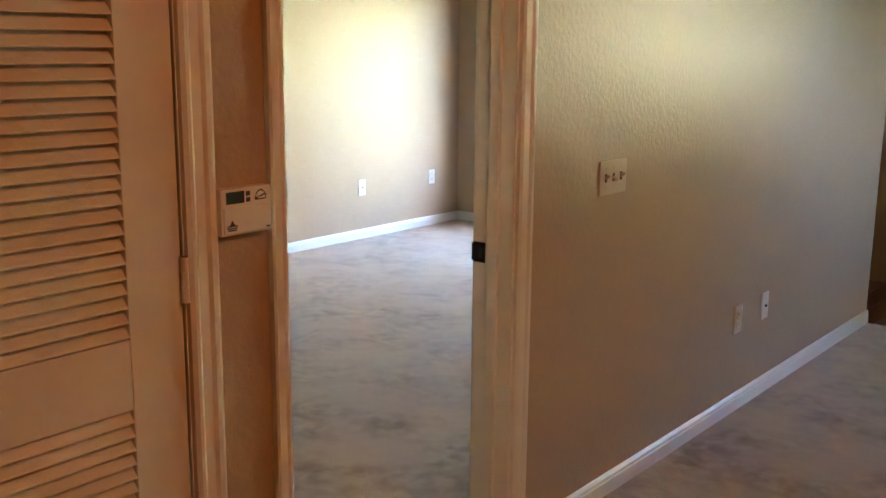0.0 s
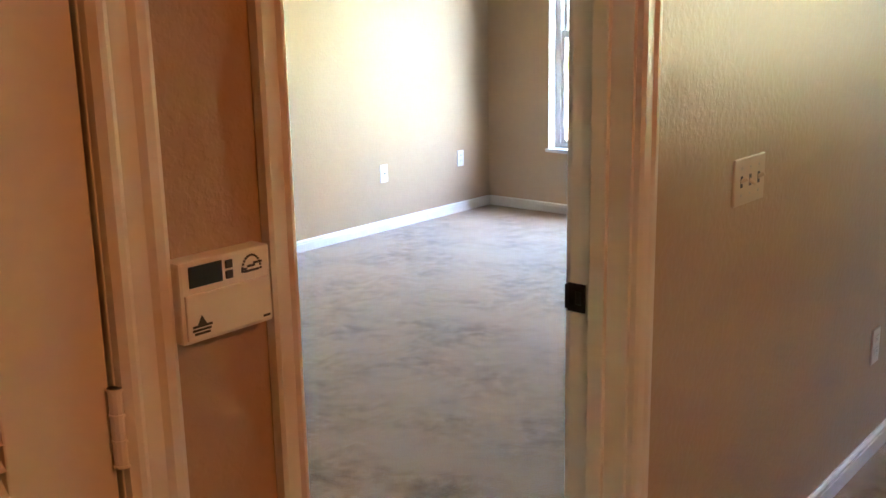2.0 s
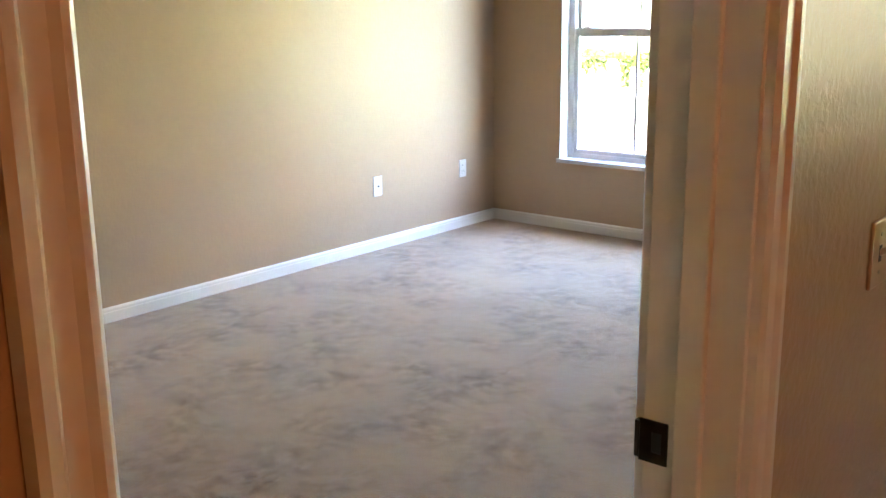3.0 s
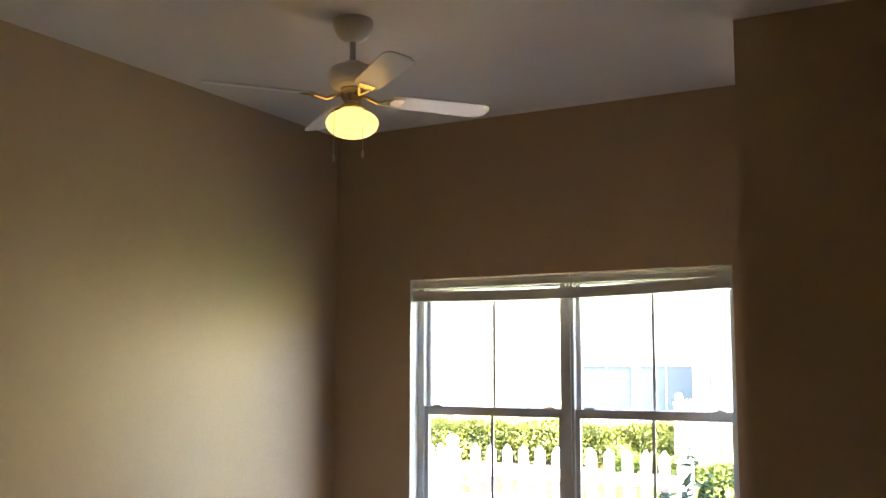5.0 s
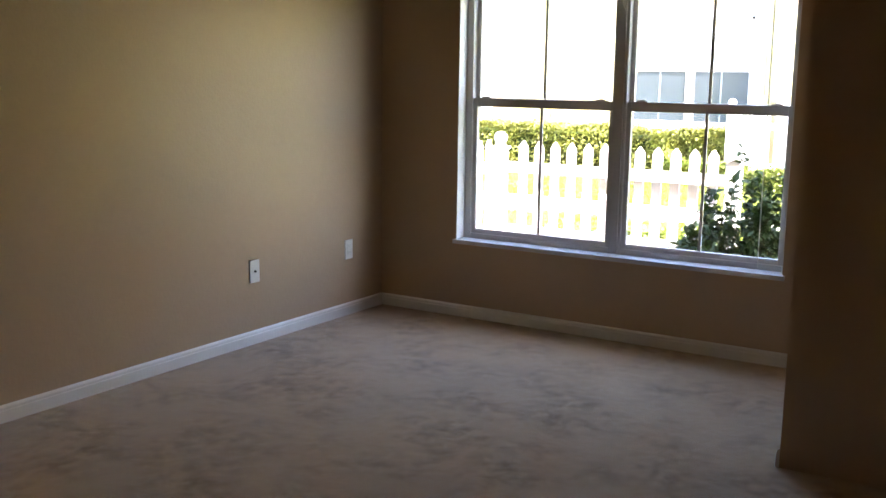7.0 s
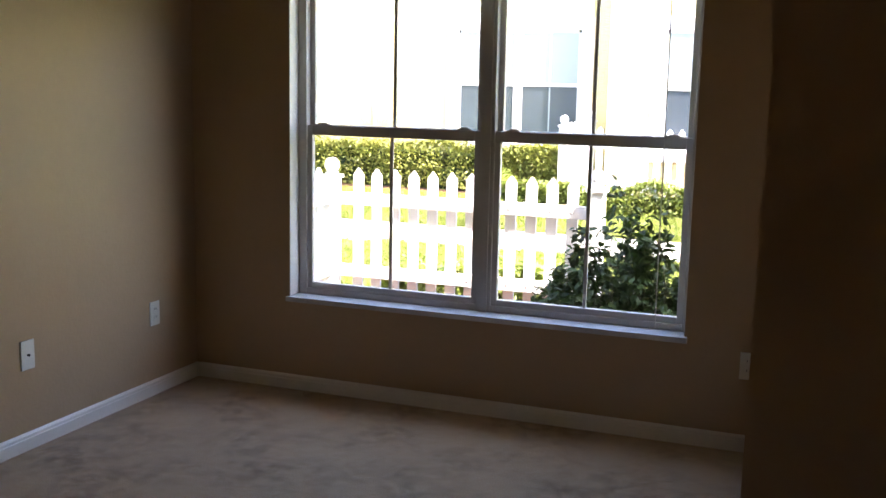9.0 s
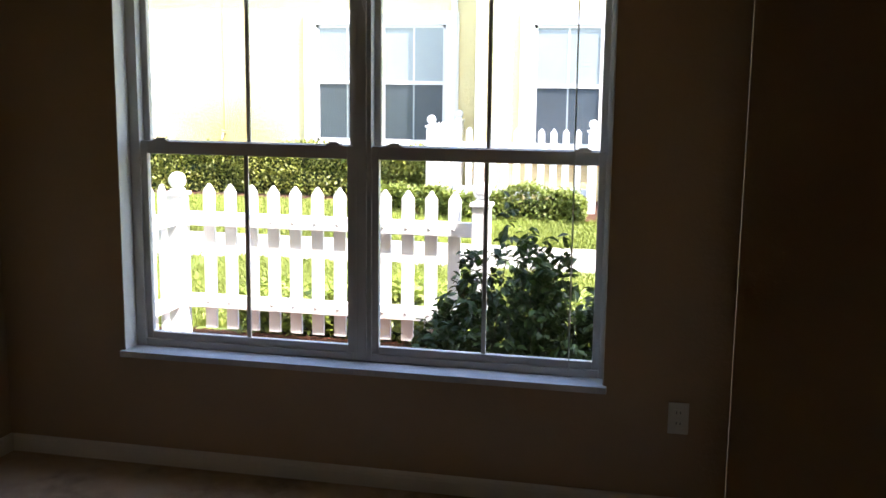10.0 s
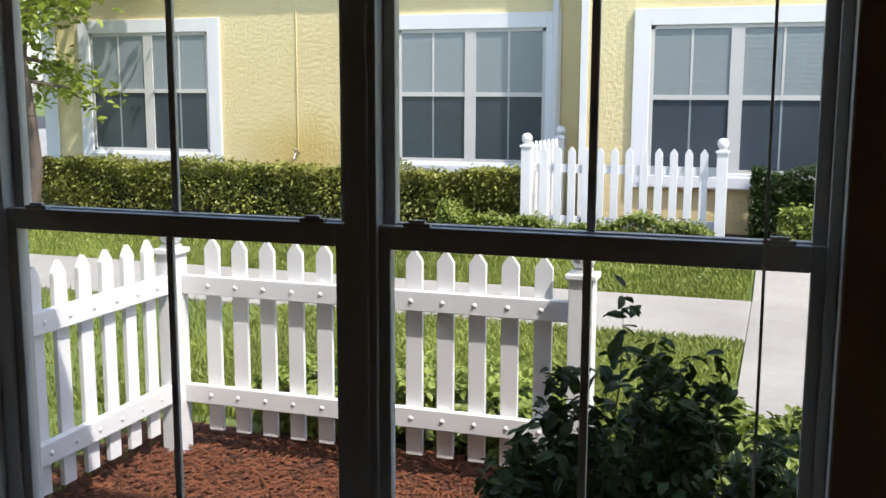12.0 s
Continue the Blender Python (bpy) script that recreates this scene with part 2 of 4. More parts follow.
# ---- building blocks ----
def box(bm, x0, x1, y0, y1, z0, z1, bevel=0.0):
    vs = [bm.verts.new((x, y, z)) for z in (z0, z1) for y in (y0, y1) for x in (x0, x1)]
    fs = [bm.faces.new([vs[i] for i in q]) for q in ((0, 2, 3, 1), (4, 5, 7, 6), (0, 1, 5, 4), (2, 6, 7, 3), (0, 4, 6, 2), (1, 3, 7, 5))]
    if bevel:
        bmesh.ops.bevel(bm, geom=list({e for f in fs for e in f.edges}), offset=bevel, segments=2, profile=0.6, affect="EDGES")


def boxes(*rows, bevel=0.0):
    bm = bmesh.new()
    for r in rows:
        box(bm, *r, bevel=bevel)
    return bm


def cyl(bm, p, q, r0, r1=None, seg=16):
    p, q = Vector(p), Vector(q)
    r1 = r0 if r1 is None else r1
    m = Matrix.Translation((p + q) / 2) @ (q - p).to_track_quat("Z", "Y").to_matrix().to_4x4()
    bmesh.ops.create_cone(bm, cap_ends=True, segments=seg, radius1=r0, radius2=r1, depth=(q - p).length, matrix=m)


def lathe(bm, profile, centre, seg=32):
    """Turns (radius, height) rows about the upright line through centre."""
    cx, cy, cz = centre
    rings = [[bm.verts.new((cx + max(r, 0.0004) * math.cos(2 * math.pi * i / seg), cy + max(r, 0.0004) * math.sin(2 * math.pi * i / seg), cz + h))
              for i in range(seg)] for r, h in profile]
    for a, b in zip(rings, rings[1:]):
        for i in range(seg):
            f = bm.faces.new((a[i], a[(i + 1) % seg], b[(i + 1) % seg], b[i]))
            f.smooth = True


def prism(bm, profile, p0, p1, side, up=(0, 0, 1)):
    """Sweeps (out, along_up) rows from p0 to p1; out runs along side."""
    side, up = Vector(side), Vector(up)
    a = [bm.verts.new(Vector(p0) + side * o + up * h) for o, h in profile]
    b = [bm.verts.new(Vector(p1) + side * o + up * h) for o, h in profile]
    n = len(profile)
    for i in range(n):
        bm.faces.new((a[i], a[(i + 1) % n], b[(i + 1) % n], b[i]))
    bm.faces.new(a), bm.faces.new(b[::-1])


def mesh_of(name, bm, mat):
    bmesh.ops.recalc_face_normals(bm, faces=bm.faces[:])
    me = bpy.data.meshes.new(name)
    bm.to_mesh(me)
    bm.free()
    me.materials.append(mat)
    return me


def thing(name, bm, mat, label, category, group="", kind=""):
    return tagged(new(name, mesh_of(name, bm, mat)), label, category, group, kind)


def setting(name, bm, mat, label, category="structure"):
    return thing(name, bm, mat, label, category, kind="structure")


def holder(name, place, label, category, group="", kind=""):
    ob = new(name)
    ob.location = place
    return tagged(ob, label, category, group, kind)


def part(name, bm, mat, parent, label=""):
    """One mesh under a thing; the mesh is written in the world's metres."""
    ob = new(name, mesh_of(name, bm, mat))
    ob.parent = parent
    off = Vector((0, 0, 0))
    q = parent
    while q:
        off += q.location
        q = q.parent
    ob.data.transform(Matrix.Translation(-off))
    if label:
        ob["label"] = label
    return ob


def leaves(points, size, spread=0.5, fold=0.25, aspect=0.55, drop=0.2, seed=1, oval=False):
    """One mesh of many small pointed leaves at the points, each of four folded triangles."""
    rng = np.random.default_rng(seed)
    n = len(points)
    p = np.asarray(points, float)
    yaw = rng.uniform(0, 2 * np.pi, n)
    pitch = rng.uniform(-spread - drop, spread, n)
    d = np.stack([np.cos(yaw) * np.cos(pitch), np.sin(yaw) * np.cos(pitch), np.sin(pitch)], 1)
    s = np.cross(d, [0, 0, 1.0])
    s /= np.linalg.norm(s, axis=1, keepdims=True) + 1e-9
    roll = rng.uniform(-0.7, 0.7, n)[:, None]
    u = np.cross(s, d)
    s = s * np.cos(roll) + u * np.sin(roll)
    u = np.cross(s, d)
    ln = (size * rng.uniform(0.65, 1.3, n))[:, None]
    w = ln * aspect * 0.5
    if oval:
        up = u * w * fold
        rows = [p, p + d * ln * 0.22 + s * w * 0.75 + up * 0.8, p + d * ln * 0.55 + s * w + up, p + d * ln * 0.85 + s * w * 0.5, p + d * ln - u * w * 0.5,
                p + d * ln * 0.85 - s * w * 0.5, p + d * ln * 0.55 - s * w + up, p + d * ln * 0.22 - s * w * 0.75 + up * 0.8, p + d * ln * 0.5]
    else:
        rows = [p, p + d * ln * 0.5 + s * w + u * w * fold, p + d * ln - u * w * 0.3, p + d * ln * 0.5 - s * w + u * w * fold, p + d * ln * 0.45]
    k = len(rows)
    v = np.stack(rows, 1).reshape(-1, 3)
    i = np.arange(n) * k
    f = np.concatenate([np.stack([i + a, i + (a + 1) % (k - 1), i + k - 1], 1) for a in range(k - 1)])
    me = bpy.data.meshes.new("leaves")
    me.from_pydata(v.tolist(), [], f.tolist())
    return me


def leaf_part(name, points, size, mat, parent, seed=1, **k):
    me = leaves(points, size, seed=seed, **k)
    me.materials.append(mat)
    ob = new(name, me)
    if parent:
        ob.parent = parent
        ob.data.transform(Matrix.Translation(-parent.location))
    return ob


# ---- the rooms' shell ----
WX, NY, PX, PT = -6.075, 9.13, -2.34, 0.126         # west wall, window wall, partition's hall face and its thickness
BX, BN, BY, HE = -3.262, -3.165, 7.74, 8.04         # the entry's corner that juts into the bedroom, and the hall wall's end
CZ, SZ = 3.04, 2.62                                 # bedroom ceiling, soffit and hall ceiling
SY0 = 3.78                                          # bedroom's south wall
DY0, DY1, DZ = 3.857, 4.680, 2.05                   # bedroom door opening
W0, W1, WZ0, WZ1 = -5.53, -3.610, 0.505, 2.10        # bedroom window opening
LY0, LY1 = 2.985, 3.597                             # louvered closet door
ZF = 0.033                                          # top of the carpet
EX, HS = 2.6, 0.2                                   # the hall's far wall and its south end
RX = PX - PT                                       # bedroom face of the partition

setting("floor", boxes((RX - 0.7, EX, HS, SY0 - 0.12, -0.06, ZF), (WX - 0.1, EX, SY0 - 0.12, HE, -0.06, ZF), (WX - 0.1, BN + 0.02, HE, NY, -0.06, ZF)), CARPET, "beige cut-pile carpet with footprints", "carpet")
setting("wall_west", boxes((WX - 0.12, WX, SY0, NY + 0.2, -0.06, CZ)), PAINT, "tan painted wall with knockdown plaster texture", "wall")
setting("wall_north", boxes((WX, W0, NY, NY + 0.2, -0.06, CZ), (W1, BN + 0.12, NY, NY + 0.2, -0.06, CZ), (W0, W1, NY, NY + 0.2, -0.06, WZ0 - 0.03),
                            (W0, W1, NY, NY + 0.2, WZ1, CZ)), PAINT, "tan painted wall round the wide window", "wall")
setting("wall_partition", boxes((RX, PX, HS, LY0 - 0.02, -0.06, CZ), (RX, PX, LY1 + 0.021, DY0 - 0.02, -0.06, CZ), (RX, PX, LY0 - 0.02, LY1 + 0.021, 2.06, CZ), (RX, PX, DY1 + 0.02, HE, -0.06, CZ),
                                (RX, PX, DY0 - 0.02, DY1 + 0.02, DZ + 0.02, CZ)), HALL_PAINT, "tan textured wall between hall and bedroom", "wall")
bm = bmesh.new()
prism(bm, [(BX, BY), (RX, BY), (RX, HE), (BX + 0.14, HE), (BN + 0.12, NY), (BN, NY)], (0, 0, -0.06), (0, 0, CZ), (1, 0, 0), (0, 1, 0))
setting("wall_corner", bm, PAINT, "tan painted corner that juts into the bedroom", "wall")
setting("wall_south", boxes((WX, RX, SY0 - 0.12, SY0, -0.06, CZ)), PAINT, "tan painted bedroom wall", "wall")
setting("wall_hall", boxes((EX, EX + 0.12, HS, 9.33, -0.06, SZ), (PX, EX + 0.12, HS - 0.12, HS, -0.06, SZ), (PX, -0.75, NY, NY + 0.2, -0.06, SZ), (0.2, EX, NY, NY + 0.2, -0.06, SZ),
                           (-0.75, 0.2, NY, NY + 0.2, -0.06, 1.15), (-0.75, 0.2, NY, NY + 0.2, 2.0, SZ), (BN + 0.12, PX, NY, NY + 0.2, -0.06, SZ)), PAINT, "tan painted walls of the hall and living room", "wall")
setting("wall_closet", boxes((RX - 0.7, RX - 0.65, 2.8, SY0 - 0.12, -0.06, SZ), (RX - 0.65, RX, 2.75, 2.8, -0.06, SZ)), PAINT, "closet wall behind the louvered door", "wall")
setting("ceiling", boxes((WX - 0.12, RX, SY0 - 0.12, BY, CZ, CZ + 0.1), (WX - 0.12, BN + 0.1, BY, NY + 0.2, CZ, CZ + 0.1)), CEIL, "off-white textured ceiling", "ceiling")
setting("ceiling_bulkhead", boxes((-3.46, RX, SY0, BY, 2.90, CZ), (-3.46, BN + 0.002, BY, NY, 2.90, CZ)), CEIL, "off-white lowered ceiling above the door side", "ceiling")
setting("ceiling_hall", boxes((PX, EX + 0.12, HS - 0.12, HE, SZ, SZ + 0.1), (BX + 0.12, EX + 0.12, HE, NY + 0.2, SZ, SZ + 0.1), (RX - 0.7, RX, 2.75, SY0 - 0.12, SZ, SZ + 0.1)),
        CEIL, "off-white ceiling of the hall", "ceiling")

BASE = [(0, 0), (0.014, 0), (0.014, 0.082), (0.0118, 0.086), (0.0118, 0.096), (0.0085, 0.101), (0.004, 0.106), (0, 0.106)]


def baseboard(name, p0, p1, out, label="white moulded baseboard"):
    bm = bmesh.new()
    prism(bm, BASE, (*p0, 0.0), (*p1, 0.0), (*out, 0))
    setting(name, bm, TRIM, label, "baseboard")


baseboard("baseboard_west", (WX, SY0), (WX, NY), (1, 0))
baseboard("baseboard_north", (WX + 0.015, NY), (BN, NY), (0, -1))
baseboard("baseboard_entry_side", (BX, BY), (BN, NY - 0.015), (-1, 0))
baseboard("baseboard_partition", (RX, DY1 + 0.075), (RX, BY), (-1, 0))
baseboard("baseboard_hall", (PX, DY1 + 0.074), (PX, HE), (1, 0))
baseboard("baseboard_foyer", (BX + 0.14, HE), (BN + 0.12, NY), (1, 0))
baseboard("baseboard_south", (WX + 0.015, SY0), (RX, SY0), (0, 1))

# entry floor of wood planks
foyer = holder("floor_entry", (BX, HE, ZF - 0.004), "dark brown plank floor in the entry", "floor", kind="structure")
plank = mesh_of("plank", boxes((0, 0.118, 0, 1.07, -0.09, 0.002), bevel=0.0015), WOOD)
for i in range(47):
    q = new("plank", plank)
    q.parent = foyer
    q.location = (0.125 + i * 0.12, 0.012, 0)

# ---- bedroom door frame ----
CAS = [(0, 0), (0.012, 0), (0.0175, 0.007), (0.0175, 0.013), (0.0125, 0.019), (0.0125, 0.036), (0.018, 0.042), (0.018, 0.051), (0.014, 0.057), (0, 0.057)]


def casing(bm, x, out, y0, y1, z1, width, width1=0.0):
    """Moulded casing round an opening y0..y1 on a wall face x."""
    width1 = width1 or width
    for y, side, w in ((y0, -1, width), (y1, 1, width1)):
        prism(bm, [(o, h * w / 0.057) for o, h in CAS], (x, y, 0), (x, y, z1), (out, 0, 0), (0, side, 0))
    prism(bm, [(o, h * width1 / 0.057) for o, h in CAS], (x, y0 - width, z1), (x, y1 + width1, z1), (out, 0, 0), (0, 0, 1))


door_frame = holder("door_1", (PX, (DY0 + DY1) / 2, 0), "white painted door frame of the bedroom, without its door in view", "door frame", kind="structure")
part("jamb", boxes((RX - 0.002, PX + 0.002, DY0 - 0.02, DY0, 0, DZ + 0.02), bevel=0.002), TRIM, door_frame)
part("jamb", boxes((RX - 0.002, PX + 0.002, DY1, DY1 + 0.02, 0, DZ + 0.02), bevel=0.002), TRIM, door_frame)
part("head", boxes((RX - 0.002, PX + 0.002, DY0, DY1, DZ, DZ + 0.02), bevel=0.002), TRIM, door_frame)
part("door_stop", boxes((RX + 0.046, RX + 0.082, DY1 - 0.012, DY1, 0, DZ), bevel=0.003), TRIM, door_frame)
part("door_stop", boxes((RX + 0.046, RX + 0.082, DY0, DY0 + 0.012, 0, DZ), bevel=0.003), TRIM, door_frame)
bm = bmesh.new()
casing(bm, PX + 0.002, 1, DY0 - 0.004, DY1 + 0.008, DZ + 0.005, 0.043, 0.066)
part("casing", bm, TRIM, door_frame)
bm = bmesh.new()
casing(bm, RX - 0.002, -1, DY0 - 0.006, DY1 + 0.006, DZ + 0.005, 0.057)
part("casing", bm, TRIM, door_frame)
strike = holder("strike_plate", (RX + 0.02, DY1, 0.935), "dark bronze strike plate on the door jamb", "strike plate")
bm = boxes((RX - 0.006, RX + 0.012, DY1 - 0.0025, DY1, 0.906, 0.964), (RX + 0.026, RX + 0.034, DY1 - 0.0025, DY1, 0.906, 0.964),
           (RX + 0.012, RX + 0.026, DY1 - 0.0025, DY1, 0.906, 0.921), (RX + 0.012, RX + 0.026, DY1 - 0.0025, DY1, 0.949, 0.964),
           (RX - 0.012, RX - 0.005, DY1 - 0.0035, DY1 + 0.012, 0.910, 0.960))
part("plate", bm, BRONZE, strike)
part("latch_hole", boxes((RX + 0.012, RX + 0.026, DY1 - 0.001, DY1 - 0.0004, 0.921, 0.949)), DARK_PLASTIC, strike)

# ---- louvered closet door ----
closet_frame = holder("door_2", (PX, (LY0 + LY1) / 2, 0), "white moulded frame of the louvered closet", "door frame", kind="structure")
bm = bmesh.new()
casing(bm, PX + 0.002, 1, LY0 - 0.01, LY1 + 0.006, 2.045, 0.070)
part("casing", bm, TRIM, closet_frame)
part("jamb", boxes((RX, PX + 0.002, LY1 + 0.004, LY1 + 0.018, 0, 2.045), bevel=0.002), TRIM, closet_frame)
part("jamb", boxes((RX, PX + 0.002, LY0 - 0.018, LY0 - 0.004, 0, 2.045), bevel=0.002), TRIM, closet_frame)
louver_door = holder("louvered_door", (PX, LY1, 0.01), "cream painted wooden louvered closet door, shut", "door")
LX0, LX1 = PX - 0.034, PX - 0.001
SY = 3.479
part("stile", boxes((LX0, LX1, SY, LY1, 0.045, 2.035), bevel=0.003), LOUVER, louver_door)
part("stile", boxes((LX0, LX1, LY0, LY0 + 0.105, 0.045, 2.035), bevel=0.003), LOUVER, louver_door)
for z0, z1 in ((0.045, 0.20), (0.837, 0.972), (1.92, 2.035)):
    part("rail", boxes((LX0, LX1 - 0.0005, LY0 + 0.105, SY, z0, z1), bevel=0.002), LOUVER, louver_door)
bm = bmesh.new()
prism(bm, [(-0.016, 0.022), (-0.013, 0.025), (0.0140, -0.006), (0.0160, -0.0095), (0.0120, -0.010)], (0, LY0 + 0.1, 0), (0, SY + 0.005, 0), (1, 0, 0))
slat_mesh = mesh_of("slat", bm, LOUVER)
for z0, z1 in ((0.20, 0.837), (0.972, 1.92)):
    for k in range(-14, 56):
        z = 1.5628 - 0.0275 * k
        if z0 + 0.008 < z < z1 - 0.012:
            q = new("slat", slat_mesh)
            q.parent = louver_door
            q.location = (LX0 + 0.017 - PX, -LY1, z - 0.01)
for z in (0.25, 1.021, 1.75):
    bm = bmesh.new()
    cyl(bm, (PX + 0.006, LY1 + 0.003, z), (PX + 0.006, LY1 + 0.003, z + 0.089), 0.0085, seg=12)
    for h in (z, z + 0.0285, z + 0.0575, z + 0.086):
        cyl(bm, (PX + 0.006, LY1 + 0.003, h), (PX + 0.006, LY1 + 0.003, h + 0.003), 0.0098, seg=12)
    part("hinge", bm, TRIM, louver_door, "painted hinge knuckle")

# ---- thermostat ----
ther = holder("thermostat", (PX, 3.735, 1.185), "white programmable thermostat with a dark display on the hall wall", "thermostat")
TY0, TY1, TZ0, TZ1 = 3.672, 3.797, 1.139, 1.231
part("case", boxes((PX, PX + 0.030, TY0, TY1, TZ0, TZ1), bevel=0.004), PLASTIC, ther)
part("cover", boxes((PX + 0.029, PX + 0.0335, TY0 + 0.0046, TY1 - 0.0031, TZ0 + 0.0042, TZ0 + 0.0557), bevel=0.002), PLASTIC, ther)
part("display", boxes((PX + 0.0295, PX + 0.0312, TY0 + 0.0124, TY0 + 0.0564, TZ0 + 0.0625, TZ0 + 0.0861)), LCD, ther)
for h in (0.0633, 0.0751):
    bm = boxes((PX + 0.0295, PX + 0.0325, TY0 + 0.0610, TY0 + 0.0703, TZ0 + h, TZ0 + h + 0.0093), bevel=0.001)
    part("button", bm, PRINT, ther)
bm = bmesh.new()
for i in range(14):
    a = math.pi * i / 13
    cyl(bm, (PX + 0.0304, TY0 + 0.0973 - 0.0131 * math.cos(a), TZ0 + 0.0667 + 0.0169 * math.sin(a)), (PX + 0.0312, TY0 + 0.0973 - 0.0131 * math.cos(a), TZ0 + 0.0667 + 0.0169 * math.sin(a)), 0.0016, seg=6)
for i, (a, b, h) in enumerate(((0.108, 0.118, 0.080), (0.119, 0.133, 0.083), (0.130, 0.146, 0.086), (0.112, 0.140, 0.0765))):
    box(bm, PX + 0.0297, PX + 0.0308, TY0 + a * 0.772, TY0 + b * 0.772, TZ0 + h * 0.844, TZ0 + h * 0.844 + 0.0026)
part("printed_mark", bm, PRINT, ther, "grey printed arch mark")
bm = bmesh.new()
prism(bm, [(0.0, 0.0), (0.014, 0.0), (0.007, 0.012)], (PX + 0.0330, TY0 + 0.0162, TZ0 + 0.0194), (PX + 0.0340, TY0 + 0.0162, TZ0 + 0.0194), (0, 1, 0))
for i, (a, b) in enumerate(((0.014, 0.047), (0.013, 0.045), (0.016, 0.043))):
    box(bm, PX + 0.0330, PX + 0.0340, TY0 + a * 0.772, TY0 + b * 0.772, TZ0 + 0.0181 - i * 0.0041, TZ0 + 0.0209 - i * 0.0041)
part("sticker", bm, PRINT, ther, "small dark sticker with unreadable print")
part("printed_line", boxes((PX + 0.0330, PX + 0.0339, TY1 - 0.0170, TY1 - 0.0069, TZ0 + 0.0084, TZ0 + 0.0110)), PRINT, ther)


# ---- wall plates ----
def wall_plate(name, centre, out, label, category, w=0.072, h=0.117, gangs=0, sockets=0, jack=False, mat=None):
    """A bevelled plate on a wall; out is the wall's normal, along x or y."""
    c, n = Vector(centre), Vector((*out, 0))
    s = Vector((-n.y, n.x, 0))
    ob = holder(name, c, label, category)
    mat = mat or PLASTIC

    def slab(a0, a1, z0, z1, d0, d1, bevel=0.0):
        p, q = c + s * a0 + n * d0 + Vector((0, 0, z0)), c + s * a1 + n * d1 + Vector((0, 0, z1))
        return boxes((min(p.x, q.x), max(p.x, q.x), min(p.y, q.y), max(p.y, q.y), p.z, q.z), bevel=bevel)

    part("plate", slab(-w / 2, w / 2, -h / 2, h / 2, 0, 0.0065, 0.003), mat, ob)
    for g in range(gangs):
        a = (g - (gangs - 1) / 2) * 0.046
        part("switch_slot", slab(a - 0.006, a + 0.006, -0.013, 0.013, 0.006, 0.0072), PRINT, ob)
        bm = bmesh.new()
        up = 1 if g != 1 else -1
        cyl(bm, c + s * a + n * 0.004, c + s * a + n * 0.021 + Vector((0, 0, 0.009 * up)), 0.0055, 0.0042, seg=8)
        part("toggle", bm, mat, ob)
        for z in (-0.03, 0.03):
            bm = bmesh.new()
            cyl(bm, c + s * a + n * 0.006 + Vector((0, 0, z)), c + s * a + n * 0.0075 + Vector((0, 0, z)), 0.0032, seg=10)
            part("screw", bm, STEEL, ob)
    for g in range(sockets):
        z = (g - (sockets - 1) / 2) * 0.04
        part("socket", slab(-0.017, 0.017, z - 0.0145, z + 0.0145, 0.006, 0.0085, 0.002), PLASTIC, ob)
        part("socket_slot", slab(-0.008, -0.0055, z - 0.002, z + 0.007, 0.008, 0.0088), DARK_PLASTIC, ob)
        part("socket_slot", slab(0.0055, 0.008, z - 0.002, z + 0.007, 0.008, 0.0088), DARK_PLASTIC, ob)
    if jack:
        bm = bmesh.new()
        cyl(bm, c + n * 0.006, c + n * 0.014, 0.0055, seg=10)
        part("jack", bm, BRONZE, ob, "small metal cable jack")
    return ob


wall_plate("switch_plate", (PX, 5.207, 1.108), (1, 0), "almond triple toggle switch plate on the tan hall wall", "light switch", w=0.162, h=0.106, gangs=3, mat=ALMOND)
wall_plate("power_outlet", (PX, 6.268, 0.425), (1, 0), "white duplex outlet low on the hall wall", "power outlet", sockets=2)
wall_plate("cable_jack_plate", (PX, 6.546, 0.428), (1, 0), "white plate with a cable jack low on the hall wall", "wall plate", jack=True)
wall_plate("cable_jack_plate", (WX, 7.951, 0.428), (1, 0), "white plate with a cable jack low on the bedroom wall", "wall plate", w=0.074, h=0.122, jack=True)
wall_plate("power_outlet", (WX, 8.779, 0.433), (1, 0), "white duplex outlet low on the bedroom wall", "power outlet", sockets=2)
wall_plate("power_outlet", (-3.340, NY, 0.407), (0, -1), "white duplex outlet on the window wall", "power outlet", sockets=2)

# ---- bedroom window ----
window = holder("window_1", ((W0 + W1) / 2, NY + 0.1, WZ0), "wide white double single-hung window with thin muntins", "window", kind="structure")
FY = NY + 0.090                                    # room face of the frames
XM = -4.555
part("window_sill", boxes((W0 - 0.012, W1 + 0.012, NY - 0.022, NY + 0.2, WZ0 - 0.026, WZ0), bevel=0.004), SILL, window, "pale veined marble sill")
part("reveal", boxes((W0 - 0.0, W0 + 0.004, NY + 0.001, FY + 0.1, WZ0, WZ1)), TRIM, window)
part("reveal", boxes((W1 - 0.004, W1, NY + 0.001, FY + 0.1, WZ0, WZ1)), TRIM, window)
part("mullion", boxes((XM - 0.020, XM + 0.020, FY - 0.006, FY + 0.085, WZ0, WZ1), bevel=0.004), FRAME, window)
